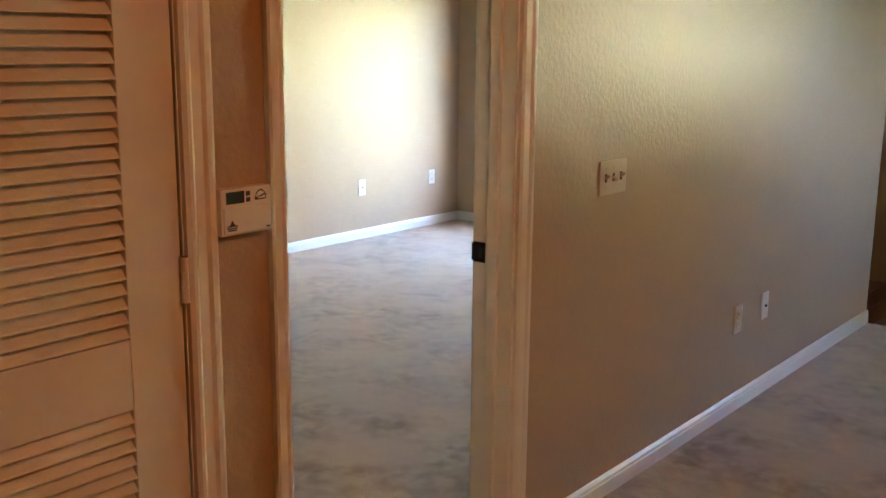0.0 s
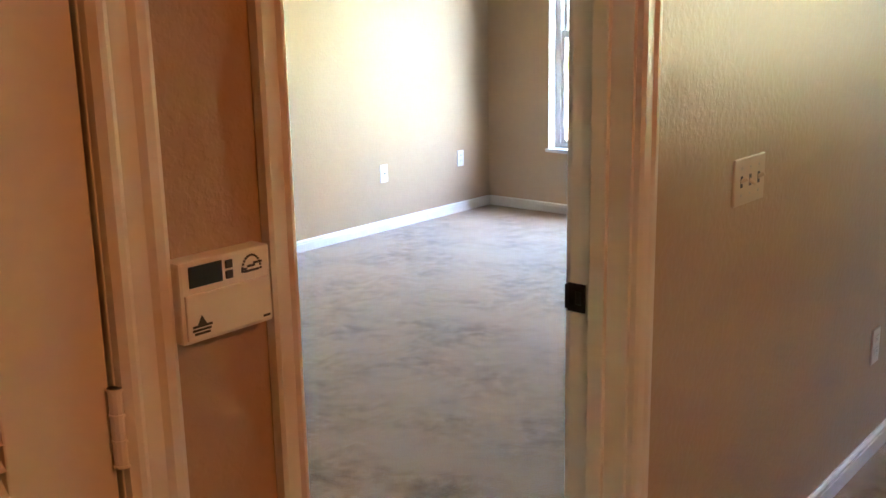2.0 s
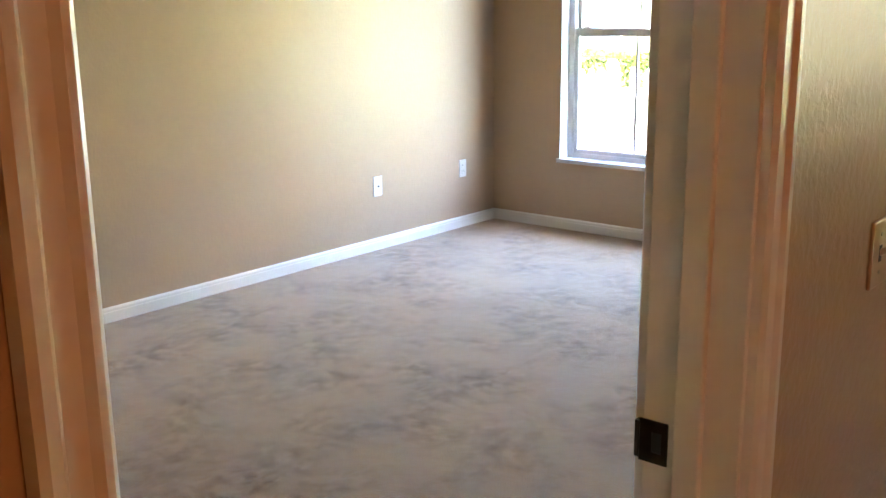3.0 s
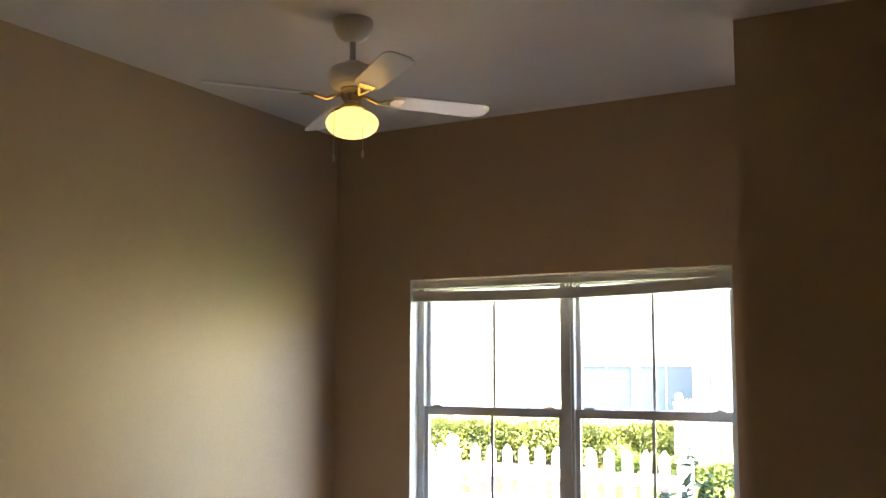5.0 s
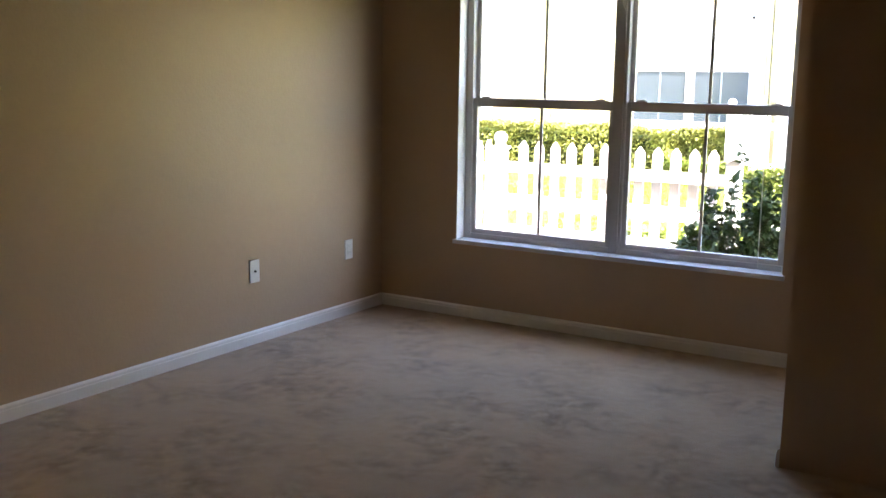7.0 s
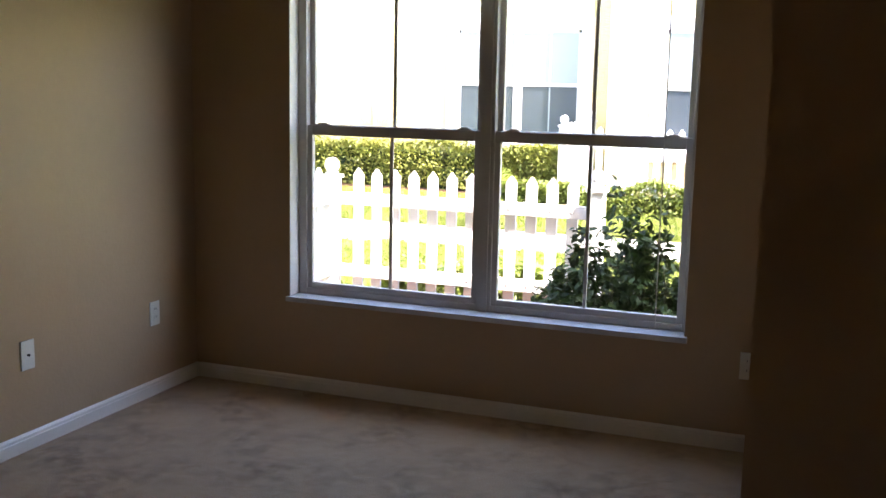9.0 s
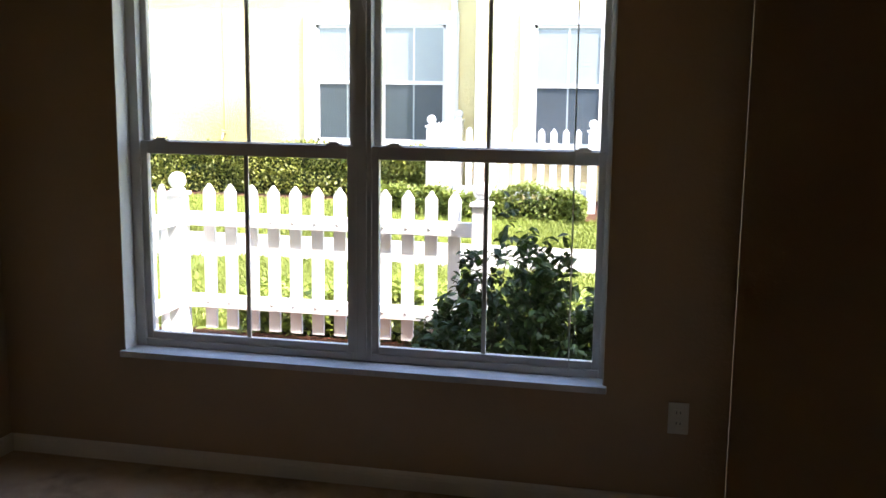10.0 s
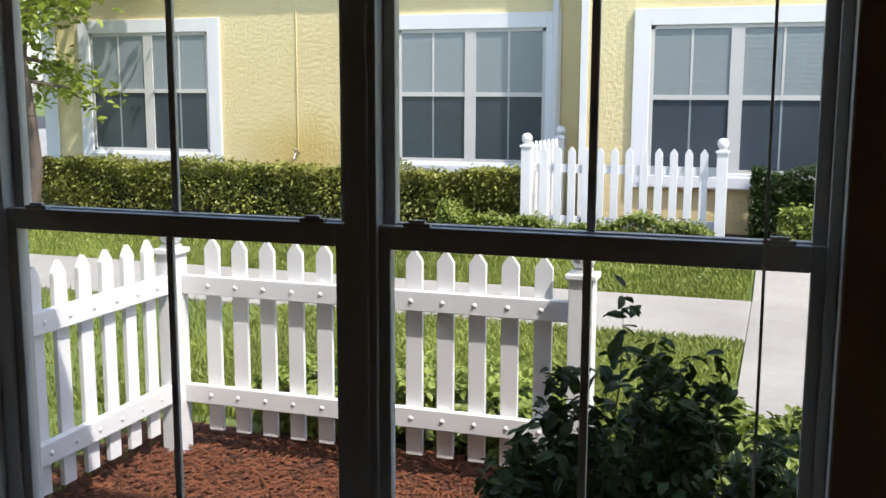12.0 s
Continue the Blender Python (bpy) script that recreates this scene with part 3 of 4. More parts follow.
for x0, x1 in ((W0 + 0.004, XM - 0.020), (XM + 0.020, W1 - 0.004)):
    f0, f1 = (0.042, 0.016) if x0 < -5 else (0.018, 0.022)
    part("window_frame", boxes((x0, x0 + f0, FY, FY + 0.08, WZ0, WZ1), (x1 - f1, x1, FY, FY + 0.08, WZ0, WZ1), (x0 + f0, x1 - f1, FY, FY + 0.08, WZ0, WZ0 + 0.03),
                               (x0 + f0, x1 - f1, FY, FY + 0.08, WZ1 - 0.035, WZ1), bevel=0.003), FRAME, window)
    a0, a1, ZR = x0 + f0 - 0.002, x1 - f1 + 0.002, 1.333
    xc = (a0 + a1) / 2
    for nm, y, z0, z1, top, bot in (("lower_sash", FY + 0.012, WZ0 + 0.028, ZR + 0.012, 0.050, 0.030), ("upper_sash", FY + 0.042, ZR - 0.015, WZ1 - 0.032, 0.030, 0.030)):
        sash = part(nm, boxes((a0, a0 + 0.028, y, y + 0.028, z0, z1), (a1 - 0.028, a1, y, y + 0.028, z0, z1), (a0 + 0.028, a1 - 0.028, y, y + 0.028, z0, z0 + bot),
                              (a0 + 0.028, a1 - 0.028, y, y + 0.028, z1 - top, z1), bevel=0.003), FRAME, window)
        part("muntin", boxes((xc - 0.0085, xc + 0.0085, y + 0.009, y + 0.020, z0 + bot, z1 - top), bevel=0.002), FRAME, sash)
        p = part("pane", boxes((a0 + 0.026, a1 - 0.026, y + 0.013, y + 0.016, z0 + bot - 0.002, z1 - top + 0.002)), GLASS, sash)
        p.visible_shadow = False
        if nm == "lower_sash":
            for xl in (a0 + 0.055, a1 - 0.115):
                part("tilt_latch", boxes((xl, xl + 0.06, y + 0.002, y + 0.020, z1, z1 + 0.008), (xl + 0.012, xl + 0.048, y + 0.004, y + 0.016, z1 + 0.008, z1 + 0.014), bevel=0.002), FRAME, sash)

# ---- raised blind ----
BZ = 2.085
blind = holder("window_blind", (XM, NY + 0.04, BZ), "white horizontal blind raised and sagging under the window head", "window blind")
part("headrail", boxes((W0 + 0.012, W1 - 0.012, NY + 0.014, NY + 0.052, BZ - 0.040, BZ - 0.008), bevel=0.003), BLIND, blind)
for i in range(11):
    bm = bmesh.new()
    seg = 24
    top, low = [], []
    for k in range(seg + 1):
        u = k / seg
        x = W0 + 0.016 + u * (W1 - W0 - 0.032)
        z = BZ - 0.052 - 0.0058 * i - (0.018 - 0.0004 * i) * math.sin(math.pi * u) + 0.014 * u * u
        for row, drop in ((top, 0.0), (low, 0.0052)):
            row.append([bm.verts.new((x, NY + 0.008 + w * 0.050, z - drop + 0.0015 * math.sin(math.pi * w))) for w in (0, 0.5, 1)])
    for k in range(seg):
        for w in (0, 1):
            bm.faces.new((top[k][w], top[k + 1][w], top[k + 1][w + 1], top[k][w + 1]))
            bm.faces.new((low[k][w], low[k][w + 1], low[k + 1][w + 1], low[k + 1][w]))
        bm.faces.new((top[k][0], low[k][0], low[k + 1][0], top[k + 1][0]))
        bm.faces.new((top[k][2], top[k + 1][2], low[k + 1][2], low[k][2]))
    for k in (0, seg):
        bm.faces.new((top[k][0], top[k][1], low[k][1], low[k][0])), bm.faces.new((top[k][1], top[k][2], low[k][2], low[k][1]))
    part("slat", bm, BLIND, blind)
for x in (W0 + 0.15, XM - 0.49, XM + 0.02, XM + 0.45, W1 - 0.15):
    part("ladder_tape", boxes((x, x + 0.004, NY + 0.004, NY + 0.007, BZ - 0.135, BZ - 0.045)), CORD, blind)
bm = bmesh.new()
cyl(bm, (W1 - 0.135, NY + 0.022, BZ - 0.06), (W1 - 0.130, NY + 0.012, WZ0 + 0.02), 0.0030, seg=8)
part("pull_cord", bm, CORD, blind)
bm = bmesh.new()
for i in range(16):
    a, b = i / 16, (i + 1) / 16
    f = lambda u: Vector((XM + 0.03 + 0.014 * math.sin(9 * u), NY + 0.006, BZ - 0.13 - 0.12 * u + 0.03 * math.sin(14 * u)))
    cyl(bm, f(a), f(b), 0.0022, seg=6)
part("lift_cord", bm, CORD, blind, "knotted lift cord")

# ---- ceiling fan ----
FX, FYC, FZ = -4.765, 7.37, CZ + 0.003
fan = holder("ceiling_fan", (FX, FYC, CZ), "white four-blade ceiling fan with a lit opal globe", "ceiling fan")
bm = bmesh.new()
lathe(bm, [(0, 0), (0.082, 0), (0.085, -0.010), (0.083, -0.030), (0.076, -0.052), (0.062, -0.074), (0.042, -0.090), (0.020, -0.097), (0, -0.098)], (FX, FYC, CZ))
part("canopy", bm, FANBODY, fan)
bm = bmesh.new()
cyl(bm, (FX, FYC, CZ - 0.080), (FX, FYC, FZ - 0.20), 0.0135, seg=20)
part("downrod", bm, FANBODY, fan)
bm = bmesh.new()
lathe(bm, [(0, -0.185), (0.035, -0.187), (0.050, -0.200), (0.088, -0.212), (0.100, -0.235), (0.102, -0.270), (0.092, -0.292), (0.062, -0.300), (0, -0.300)], (FX, FYC, FZ))
part("motor_housing", bm, FANBODY, fan)
bm = bmesh.new()
lathe(bm, [(0, -0.299), (0.050, -0.300), (0.050, -0.340), (0.036, -0.355), (0.036, -0.372), (0.054, -0.380), (0.056, -0.394), (0, -0.394)], (FX, FYC, FZ))
part("light_fitter", bm, BRASS, fan, "polished brass light fitter")
bm = bmesh.new()
lathe(bm, [(0.045, -0.390)] + [(0.111 * math.cos(radians(q)) ** 0.9, -0.450 - 0.064 * math.sin(radians(q)) if q > 0 else -0.450 - 0.058 * math.sin(radians(q))) for q in range(-64, 90, 7)] + [(0, -0.514)], (FX, FYC, FZ), 48)
part("globe", bm, GLOBE, fan, "lit opal glass globe")
for k in range(4):
    ang = radians(51 + 90 * k)
    c, s = math.cos(ang), math.sin(ang)
    turn = Matrix.Translation((FX, FYC, FZ - 0.338)) @ Matrix.Rotation(ang, 4, "Z") @ Matrix.Rotation(radians(-12), 4, "X") @ Matrix.Diagonal((0.94, 0.94, 1, 1))
    bm = bmesh.new()
    outline = [(0.185, -0.048), (0.24, -0.060), (0.60, -0.066), (0.640, -0.058), (0.660, -0.036), (0.664, 0.0), (0.660, 0.036), (0.640, 0.058), (0.60, 0.066), (0.24, 0.060), (0.185, 0.048)]
    lo = [bm.verts.new((x, y, -0.003)) for x, y in outline]
    hi = [bm.verts.new((x, y, 0.003)) for x, y in outline]
    bm.faces.new(lo[::-1]), bm.faces.new(hi)
    for i in range(len(outline)):
        bm.faces.new((lo[i], lo[(i + 1) % len(outline)], hi[(i + 1) % len(outline)], hi[i]))
    bm.transform(turn)
    part("blade", bm, FANBODY, fan)
    bm = bmesh.new()
    cyl(bm, (0.055, 0, 0.010), (0.12, 0, -0.016), 0.010, 0.008, seg=10)
    cyl(bm, (0.12, 0, -0.016), (0.185, 0.026, -0.006), 0.008, 0.006, seg=10)
    cyl(bm, (0.12, 0, -0.016), (0.185, -0.026, -0.006), 0.008, 0.006, seg=10)
    box(bm, 0.180, 0.235, -0.034, 0.034, -0.0075, -0.0035)
    bm.transform(turn)
    part("blade_arm", bm, BRASS, fan, "curved brass blade arm")
for dx, dy, z in ((-0.0016, -0.1024, 0.605), (0.0700, -0.0400, 0.583)):
    bm = bmesh.new()
    cyl(bm, (FX + dx * 0.8, FYC + dy * 0.8, FZ - 0.392), (FX + dx * 1.25, FYC + dy * 1.25, FZ - 0.41), 0.0016, seg=6)
    cyl(bm, (FX + dx * 1.25, FYC + dy * 1.25, FZ - 0.41), (FX + dx * 1.25, FYC + dy * 1.25, FZ - z), 0.0016, seg=6)
    lathe(bm, [(0, 0.018), (0.005, 0.012), (0.0075, 0), (0.006, -0.012), (0, -0.018)], (FX + dx * 1.25, FYC + dy * 1.25, FZ - z - 0.018), 12)
    part("pull_chain", bm, CORD, fan)


# ---- outdoors ----
G = -0.06
RISE = ((-2000.0, G), (15.7, G), (16.6, 0.13), (18.5, 0.20), (2000.0, 0.20))     # the lawn climbs towards the yellow house


def ground_z(y):
    for (y0, z0), (y1, z1) in zip(RISE, RISE[1:]):
        if y <= y1:
            return z0 + (z1 - z0) * (y - y0) / (y1 - y0)


def bed(x0, x1, ys, lift, depth=0.1):
    """A thick slab that lies on the ground from ys[0] to ys[-1], its top lift above it."""
    bm = bmesh.new()
    rows = [[bm.verts.new((x, y, ground_z(y) + d)) for x, d in ((x0, lift - depth), (x0, lift), (x1, lift), (x1, lift - depth))] for y in ys]
    for a, b in zip(rows, rows[1:]):
        for i in range(4):
            bm.faces.new((a[i], a[(i + 1) % 4], b[(i + 1) % 4], b[i]))
    bm.faces.new(rows[0]), bm.faces.new(rows[-1][::-1])
    return bm


bm = bmesh.new()
ys = [-1500.0, -100.0, -10.0, 9.33, 11.0, 13.0, 15.0, 15.7, 16.0, 16.3, 16.6, 17.2, 17.8, 18.5, 22.0, 26.0, 40.0, 90.0, 400.0, 1500.0]
xs = [-1500.0, -200.0, -60.0, -25.0, -10.0, 0.0, 10.0, 40.0, 200.0, 1500.0]
grid = [[bm.verts.new((x, y, ground_z(y))) for x in xs] for y in ys]
for a, b in zip(grid, grid[1:]):
    for i in range(len(xs) - 1):
        bm.faces.new((a[i], a[i + 1], b[i + 1], b[i]))
setting("ground", bm, LAWN, "green lawn reaching to the distance", "lawn")
setting("pavement", boxes((-40, -3.905, 14.24, 15.68, G - 0.1, G + 0.025), bevel=0.008), CONCRETE, "pale concrete pavement across the lawn", "pavement")
setting("pavement_walk", bed(-3.9, -2.3, (11.9, 13.0, 14.2, 15.7, 16.15, 16.6, 16.7), 0.026), CONCRETE, "pale concrete walk to the entry", "pavement")
setting("pavement_entry", boxes((-3.3, -2.3, 9.34, 11.895, G - 0.1, G + 0.026), bevel=0.008), CONCRETE, "pale concrete walk at the entry", "pavement")
setting("mulch_bed", boxes((-6.75, -4.0, 9.34, 11.55, G - 0.05, G + 0.02)), MULCH, "red bark mulch in the fenced bed", "mulch bed")
setting("mulch_strip", bed(-13.0, -6.3, (17.15, 17.6, 18.0, 18.45), 0.03), MULCH, "red bark mulch bed along the yellow house", "mulch bed")
setting("mulch_patch", bed(-6.295, -3.2, (16.52, 16.6, 17.2, 17.95), 0.028), MULCH, "red bark mulch round the neighbour's fence", "mulch bed")
setting("driveway", boxes((-200, -13.6, 24.0, 40.0, 0.15, 0.26)), CONCRETE, "pale concrete drive beyond the house", "driveway")
setting("road", boxes((-60, -15.0, 16.7, 60, 0.1, 0.215)), ASPHALT, "grey asphalt street beyond the house", "road")

# own roof's eave above the window
setting("eave", boxes((-9.0, 6.0, 9.34, 9.62, 3.10, 3.30), (-9.0, 6.0, 3.0, 9.34, 3.23, 3.33)), HOUSE_TRIM, "white boxed eave above the window", "eave")
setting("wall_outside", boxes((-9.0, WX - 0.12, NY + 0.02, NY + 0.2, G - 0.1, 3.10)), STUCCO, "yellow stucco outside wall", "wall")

rng = np.random.default_rng(7)


# loose bark chips
def chips(name, n, x0, x1, y0, y1, z, mat, label):
    v, f = [], []
    for i in range(n):
        x, y, a = rng.uniform(x0, x1), rng.uniform(y0, y1), rng.uniform(0, 6.28)
        ln, w, t = rng.uniform(0.010, 0.040), rng.uniform(0.002, 0.008), rng.uniform(-0.35, 0.35)
        d = np.array([math.cos(a), math.sin(a), t])
        s = np.array([-math.sin(a), math.cos(a), rng.uniform(-0.4, 0.4)])
        p = np.array([x, y, z + rng.uniform(0, 0.022)])
        k = len(v)
        v += [(p - d * ln).tolist(), (p + s * w).tolist(), (p + d * ln).tolist(), (p - s * w).tolist(), (p + np.array([0, 0, w])).tolist()]
        f += [(k, k + 1, k + 4), (k + 1, k + 2, k + 4), (k + 2, k + 3, k + 4), (k + 3, k, k + 4)]
    me = bpy.data.meshes.new(name)
    me.from_pydata(v, [], f)
    me.materials.append(mat)
    return tagged(new(name, me), label, "mulch", kind="stuff")


chips("mulch_chips", 16000, -6.7, -4.05, 9.6, 11.5, G + 0.024, CHIP, "loose red bark chips on the bed")


# grass blades
def grass(name, n, areas, h0, h1, seed):
    r = np.random.default_rng(seed)
    tot = sum((a[1] - a[0]) * (a[3] - a[2]) for a in areas)
    V, F, k = [], [], 0
    for x0, x1, y0, y1 in areas:
        m = int(n * (x1 - x0) * (y1 - y0) / tot)
        x, y = r.uniform(x0, x1, m), r.uniform(y0, y1, m)
        z = np.array([ground_z(q) for q in y])
        a, h = r.uniform(0, 6.28, m), r.uniform(h0, h1, m)
        lean = r.uniform(0.1, 0.8, m) * h
        w = r.uniform(0.004, 0.009, m)
        b = r.uniform(0, 6.28, m)
        base = np.stack([x, y, z], 1)
        s = np.stack([np.cos(a) * w, np.sin(a) * w, 0 * w], 1)
        tip = base + np.stack([np.cos(b) * lean, np.sin(b) * lean, h], 1)
        mid = base + np.stack([np.cos(b) * lean * 0.3, np.sin(b) * lean * 0.3, h * 0.6], 1)
        V.append(np.stack([base - s, base + s, mid + s * 0.8, mid - s * 0.8, tip], 1).reshape(-1, 3))
        i = k + np.arange(m) * 5
        F += np.stack([i, i + 1, i + 2, i + 3], 1).tolist() + np.stack([i + 3, i + 2, i + 4], 1).tolist()
        k += 5 * m
    me = bpy.data.meshes.new(name)
    me.from_pydata(np.concatenate(V).tolist(), [], F)
    me.materials.append(BLADE)
    return tagged(new(name, me), "short green lawn grass", "grass", kind="stuff")


grass("lawn_grass", 60000, [(-7.4, -3.93, 11.7, 14.23)], 0.03, 0.085, 3)
grass("lawn_grass", 60000, [(-6.3, -3.93, 15.7, 16.55), (-13.5, -6.3, 15.7, 17.2)], 0.03, 0.075, 4)
grass("lawn_grass", 12000, [(-9.5, -6.5, 9.6, 11.7), (-12, -7.4, 11.7, 14.23)], 0.03, 0.08, 5)


# ---- picket fences ----
def picket_mesh(w, h, t):
    bm = bmesh.new()
    prof = [(-w / 2, 0), (w / 2, 0), (w / 2, h - w * 0.62), (w * 0.06, h), (-w * 0.06, h), (-w / 2, h - w * 0.62)]
    prism(bm, prof, (0, -t / 2, 0), (0, t / 2, 0), (1, 0, 0))
    bmesh.ops.bevel(bm, geom=bm.edges[:], offset=0.002, segments=1, affect="EDGES")
    return mesh_of("picket", bm, VINYL)


PICKET = picket_mesh(0.074, 0.905, 0.022)
bm = bmesh.new()
lathe(bm, [(0.0, 0.0065), (0.006, 0.005), (0.0115, 0.0), (0.0115, -0.002)], (0, 0, 0), 10)
bm.transform(Matrix.Rotation(radians(90), 4, "X"))
BOLT = mesh_of("rivet", bm, VINYL)


def fence_post(name, x, y, z, top, group, ball=True, w=0.098):
    post = holder(name, (x, y, z), "square white vinyl fence post with a ball cap" if ball else "square white vinyl fence post with a flat cap", "fence post", group)
    part("shaft", boxes((x - w / 2, x + w / 2, y - w / 2, y + w / 2, z - 0.05, top), bevel=0.004), VINYL, post)
    part("cap", boxes((x - w / 2 - 0.013, x + w / 2 + 0.013, y - w / 2 - 0.013, y + w / 2 + 0.013, top, top + 0.024), (x - w * 0.36, x + w * 0.36, y - w * 0.36, y + w * 0.36, top + 0.024, top + 0.042), bevel=0.005), VINYL, post)
    if ball:
        bm = bmesh.new()
        lathe(bm, [(0.021, 0.034), (0.021, 0.044), (0.040, 0.052), (0.052, 0.074), (0.054, 0.090), (0.048, 0.116), (0.030, 0.136), (0, 0.144)], (x, y, top), 24)
        part("ball", bm, VINYL, post)
    return post


def fence_panel(p0, p1, z, n, out, group, start, step, rivets=True, rails=(0.305, 0.818), picket_z=0.127):
    """A panel from p0 to p1 with n pickets behind two rails, the first start along it; out points to the rails' side."""
    p0, p1, o = Vector((*p0, 0)), Vector((*p1, 0)), Vector((*out, 0))
    d = (p1 - p0).normalized()
    ob = holder("picket_fence", (*p0.xy, z), "white vinyl picket fence panel with pointed pickets", "picket fence", group)
    yaw = math.atan2(d.y, d.x)
    ln = (p1 - p0).length
    for h in rails:
        bm = boxes((0, ln, -0.019, 0.019, h - 0.043, h + 0.043), bevel=0.004)
        bm.transform(Matrix.Translation((*p0.xy, z)) @ Matrix.Rotation(yaw, 4, "Z") @ Matrix.Translation((0, 0.03 * (1 if d.cross(o).z > 0 else -1), 0)))
        part("rail", bm, VINYL, ob)
    for i in range(n):
        q = new("picket", PICKET)
        q.parent = ob
        at = d * (start + step * i)
        q.location = (at.x, at.y, picket_z)
        q.rotation_euler = (0, 0, yaw)
        if rivets:
            for h in rails:
                b = new("rivet", BOLT)
                b.parent = ob
                r = at + o * 0.0495
                b.location = (r.x, r.y, h)
                b.rotation_euler = (0, 0, yaw if d.cross(o).z < 0 else yaw + math.pi)
    return ob


CX, CY = -6.345, 11.17
fence_post("fence_post", CX, CY, G, 0.900, "near picket fence")
fence_post("fence_post", -4.447, CY, G, 0.900, "near picket fence")
fence_panel((CX + 0.049, 11.22), (-4.496, 11.22), G, 12, (0, -1), "near picket fence", 0.135, 0.1405)
fence_panel((-6.375, CY - 0.049), (-6.375, 9.36), G + 0.005, 12, (1, 0), "near picket fence", 0.093, 0.1445)
fence_post("fence_post", -6.14, 17.0, 0.13, 1.11, "neighbour's picket fence")
fence_post("fence_post", -6.06, 18.2, 0.16, 1.15, "neighbour's picket fence")
fence_post("fence_post", -4.26, 17.0, 0.13, 1.09, "neighbour's picket fence")
fence_panel((-6.091, 17.03), (-4.309, 17.03), 0.09, 12, (0, 1), "neighbour's picket fence", 0.118, 0.1405, False)
fence_panel((-6.14, 17.05), (-6.06, 18.15), 0.13, 7, (-1, 0), "neighbour's picket fence", 0.12, 0.1435, False)


# ---- shrubs and hedges ----
def hedge(name, x0, x1, y0, y1, z0, z1, n, size, mat, label, seed, rough=0.06):
    """A clipped hedge: twigs inside, leaves thickest at an uneven skin."""
    r = np.random.default_rng(seed)
    ob = holder(name, ((x0 + x1) / 2, (y0 + y1) / 2, z0), label, "hedge")
    p = r.uniform(0, 1, (n, 3))
    face = r.integers(0, 5, n)
    dep = np.abs(r.normal(0, 0.08, n))
    for k, (ax, side) in enumerate(((2, 1), (1, 0), (1, 1), (0, 0), (0, 1))):
        m = face == k
        p[m, ax] = np.abs(side - dep[m])
    top = face == 0
    extra = r.uniform(0, 1, n) < 0.45
    p[extra, 1] = dep[extra]
    xyz = np.stack([x0 + p[:, 0] * (x1 - x0), y0 + p[:, 1] * (y1 - y0), z0 + 0.05 + p[:, 2] * (z1 - z0 - 0.05)], 1)
    wob = rough * (np.sin(xyz[:, 0] * 5.1 + seed) * 0.5 + np.sin(xyz[:, 0] * 12.7 + 2) * 0.3 + np.sin(xyz[:, 2] * 9 + xyz[:, 0] * 3) * 0.4)
    xyz[:, 2] += wob * p[:, 2] + r.normal(0, 0.012, n)
    xyz[:, 1] += wob * 0.8 + r.normal(0, 0.012, n)
    leaf_part("foliage", xyz, size, mat, ob, seed, spread=0.9, oval=y0 < 15)
    bm = bmesh.new()
    m = max(6, int((x1 - x0) * 6))
    for i in range(m):
        x = x0 + (i + 0.5) / m * (x1 - x0)
        y = (y0 + y1) / 2 + r.uniform(-0.15, 0.15) * (y1 - y0)
        b = Vector((x, y, z0 - 0.02))
        for k in range(4):
            t = Vector((x + r.uniform(-0.15, 0.15), y + r.uniform(-0.4, 0.4) * (y1 - y0), z0 + (z1 - z0) * r.uniform(0.6, 0.92)))
            cyl(bm, b, t, 0.010, 0.004, seg=5)
    part("twigs", bm, STEM, ob)
    # dark block added inside, so the gaps between leaves are coloured as shade
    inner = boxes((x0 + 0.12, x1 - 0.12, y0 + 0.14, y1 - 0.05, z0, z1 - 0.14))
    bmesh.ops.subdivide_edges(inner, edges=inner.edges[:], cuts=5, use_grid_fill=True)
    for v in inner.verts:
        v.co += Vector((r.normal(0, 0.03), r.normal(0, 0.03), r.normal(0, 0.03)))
    part("inner_growth", inner, LEAF, ob, "dark core painting the shade between the hedge's leaves")
    return ob


hedge("hedge", -12.65, -6.28, 17.45, 18.2, 0.17, 0.81, 42000, 0.050, HEDGE_LEAF, "long clipped green hedge along the yellow house", 11)
hedge("hedge", -4.0, -3.0, 17.3, 17.9, 0.16, 0.93, 7000, 0.042, LEAF, "dark green clipped hedge beside the neighbour's fence", 12)
hedge("low_shrub", -6.95, -6.25, 16.6, 17.1, 0.13, 0.47, 3500, 0.050, COVER_LEAF, "low light green shrub before the hedge", 13, 0.10)
hedge("low_shrub", -6.15, -4.3, 16.45, 16.92, 0.11, 0.43, 10000, 0.050, COVER_LEAF, "low light green shrubs before the neighbour's fence", 14, 0.08)
hedge("low_shrub", -3.72, -3.1, 16.75, 17.2, 0.14, 0.56, 3500, 0.050, COVER_LEAF, "rounded light green shrub near the walk", 15, 0.10)
hedge("ground_cover", -6.1, -4.6, 11.5, 12.1, G, 0.27, 5000, 0.056, COVER_LEAF, "leafy low shrubs behind the picket fence", 16, 0.10)
hedge("ground_cover", -3.92, -3.35, 10.6, 11.85, G, 0.35, 7000, 0.056, COVER_LEAF, "leafy light green shrub beside the walk", 17, 0.10)


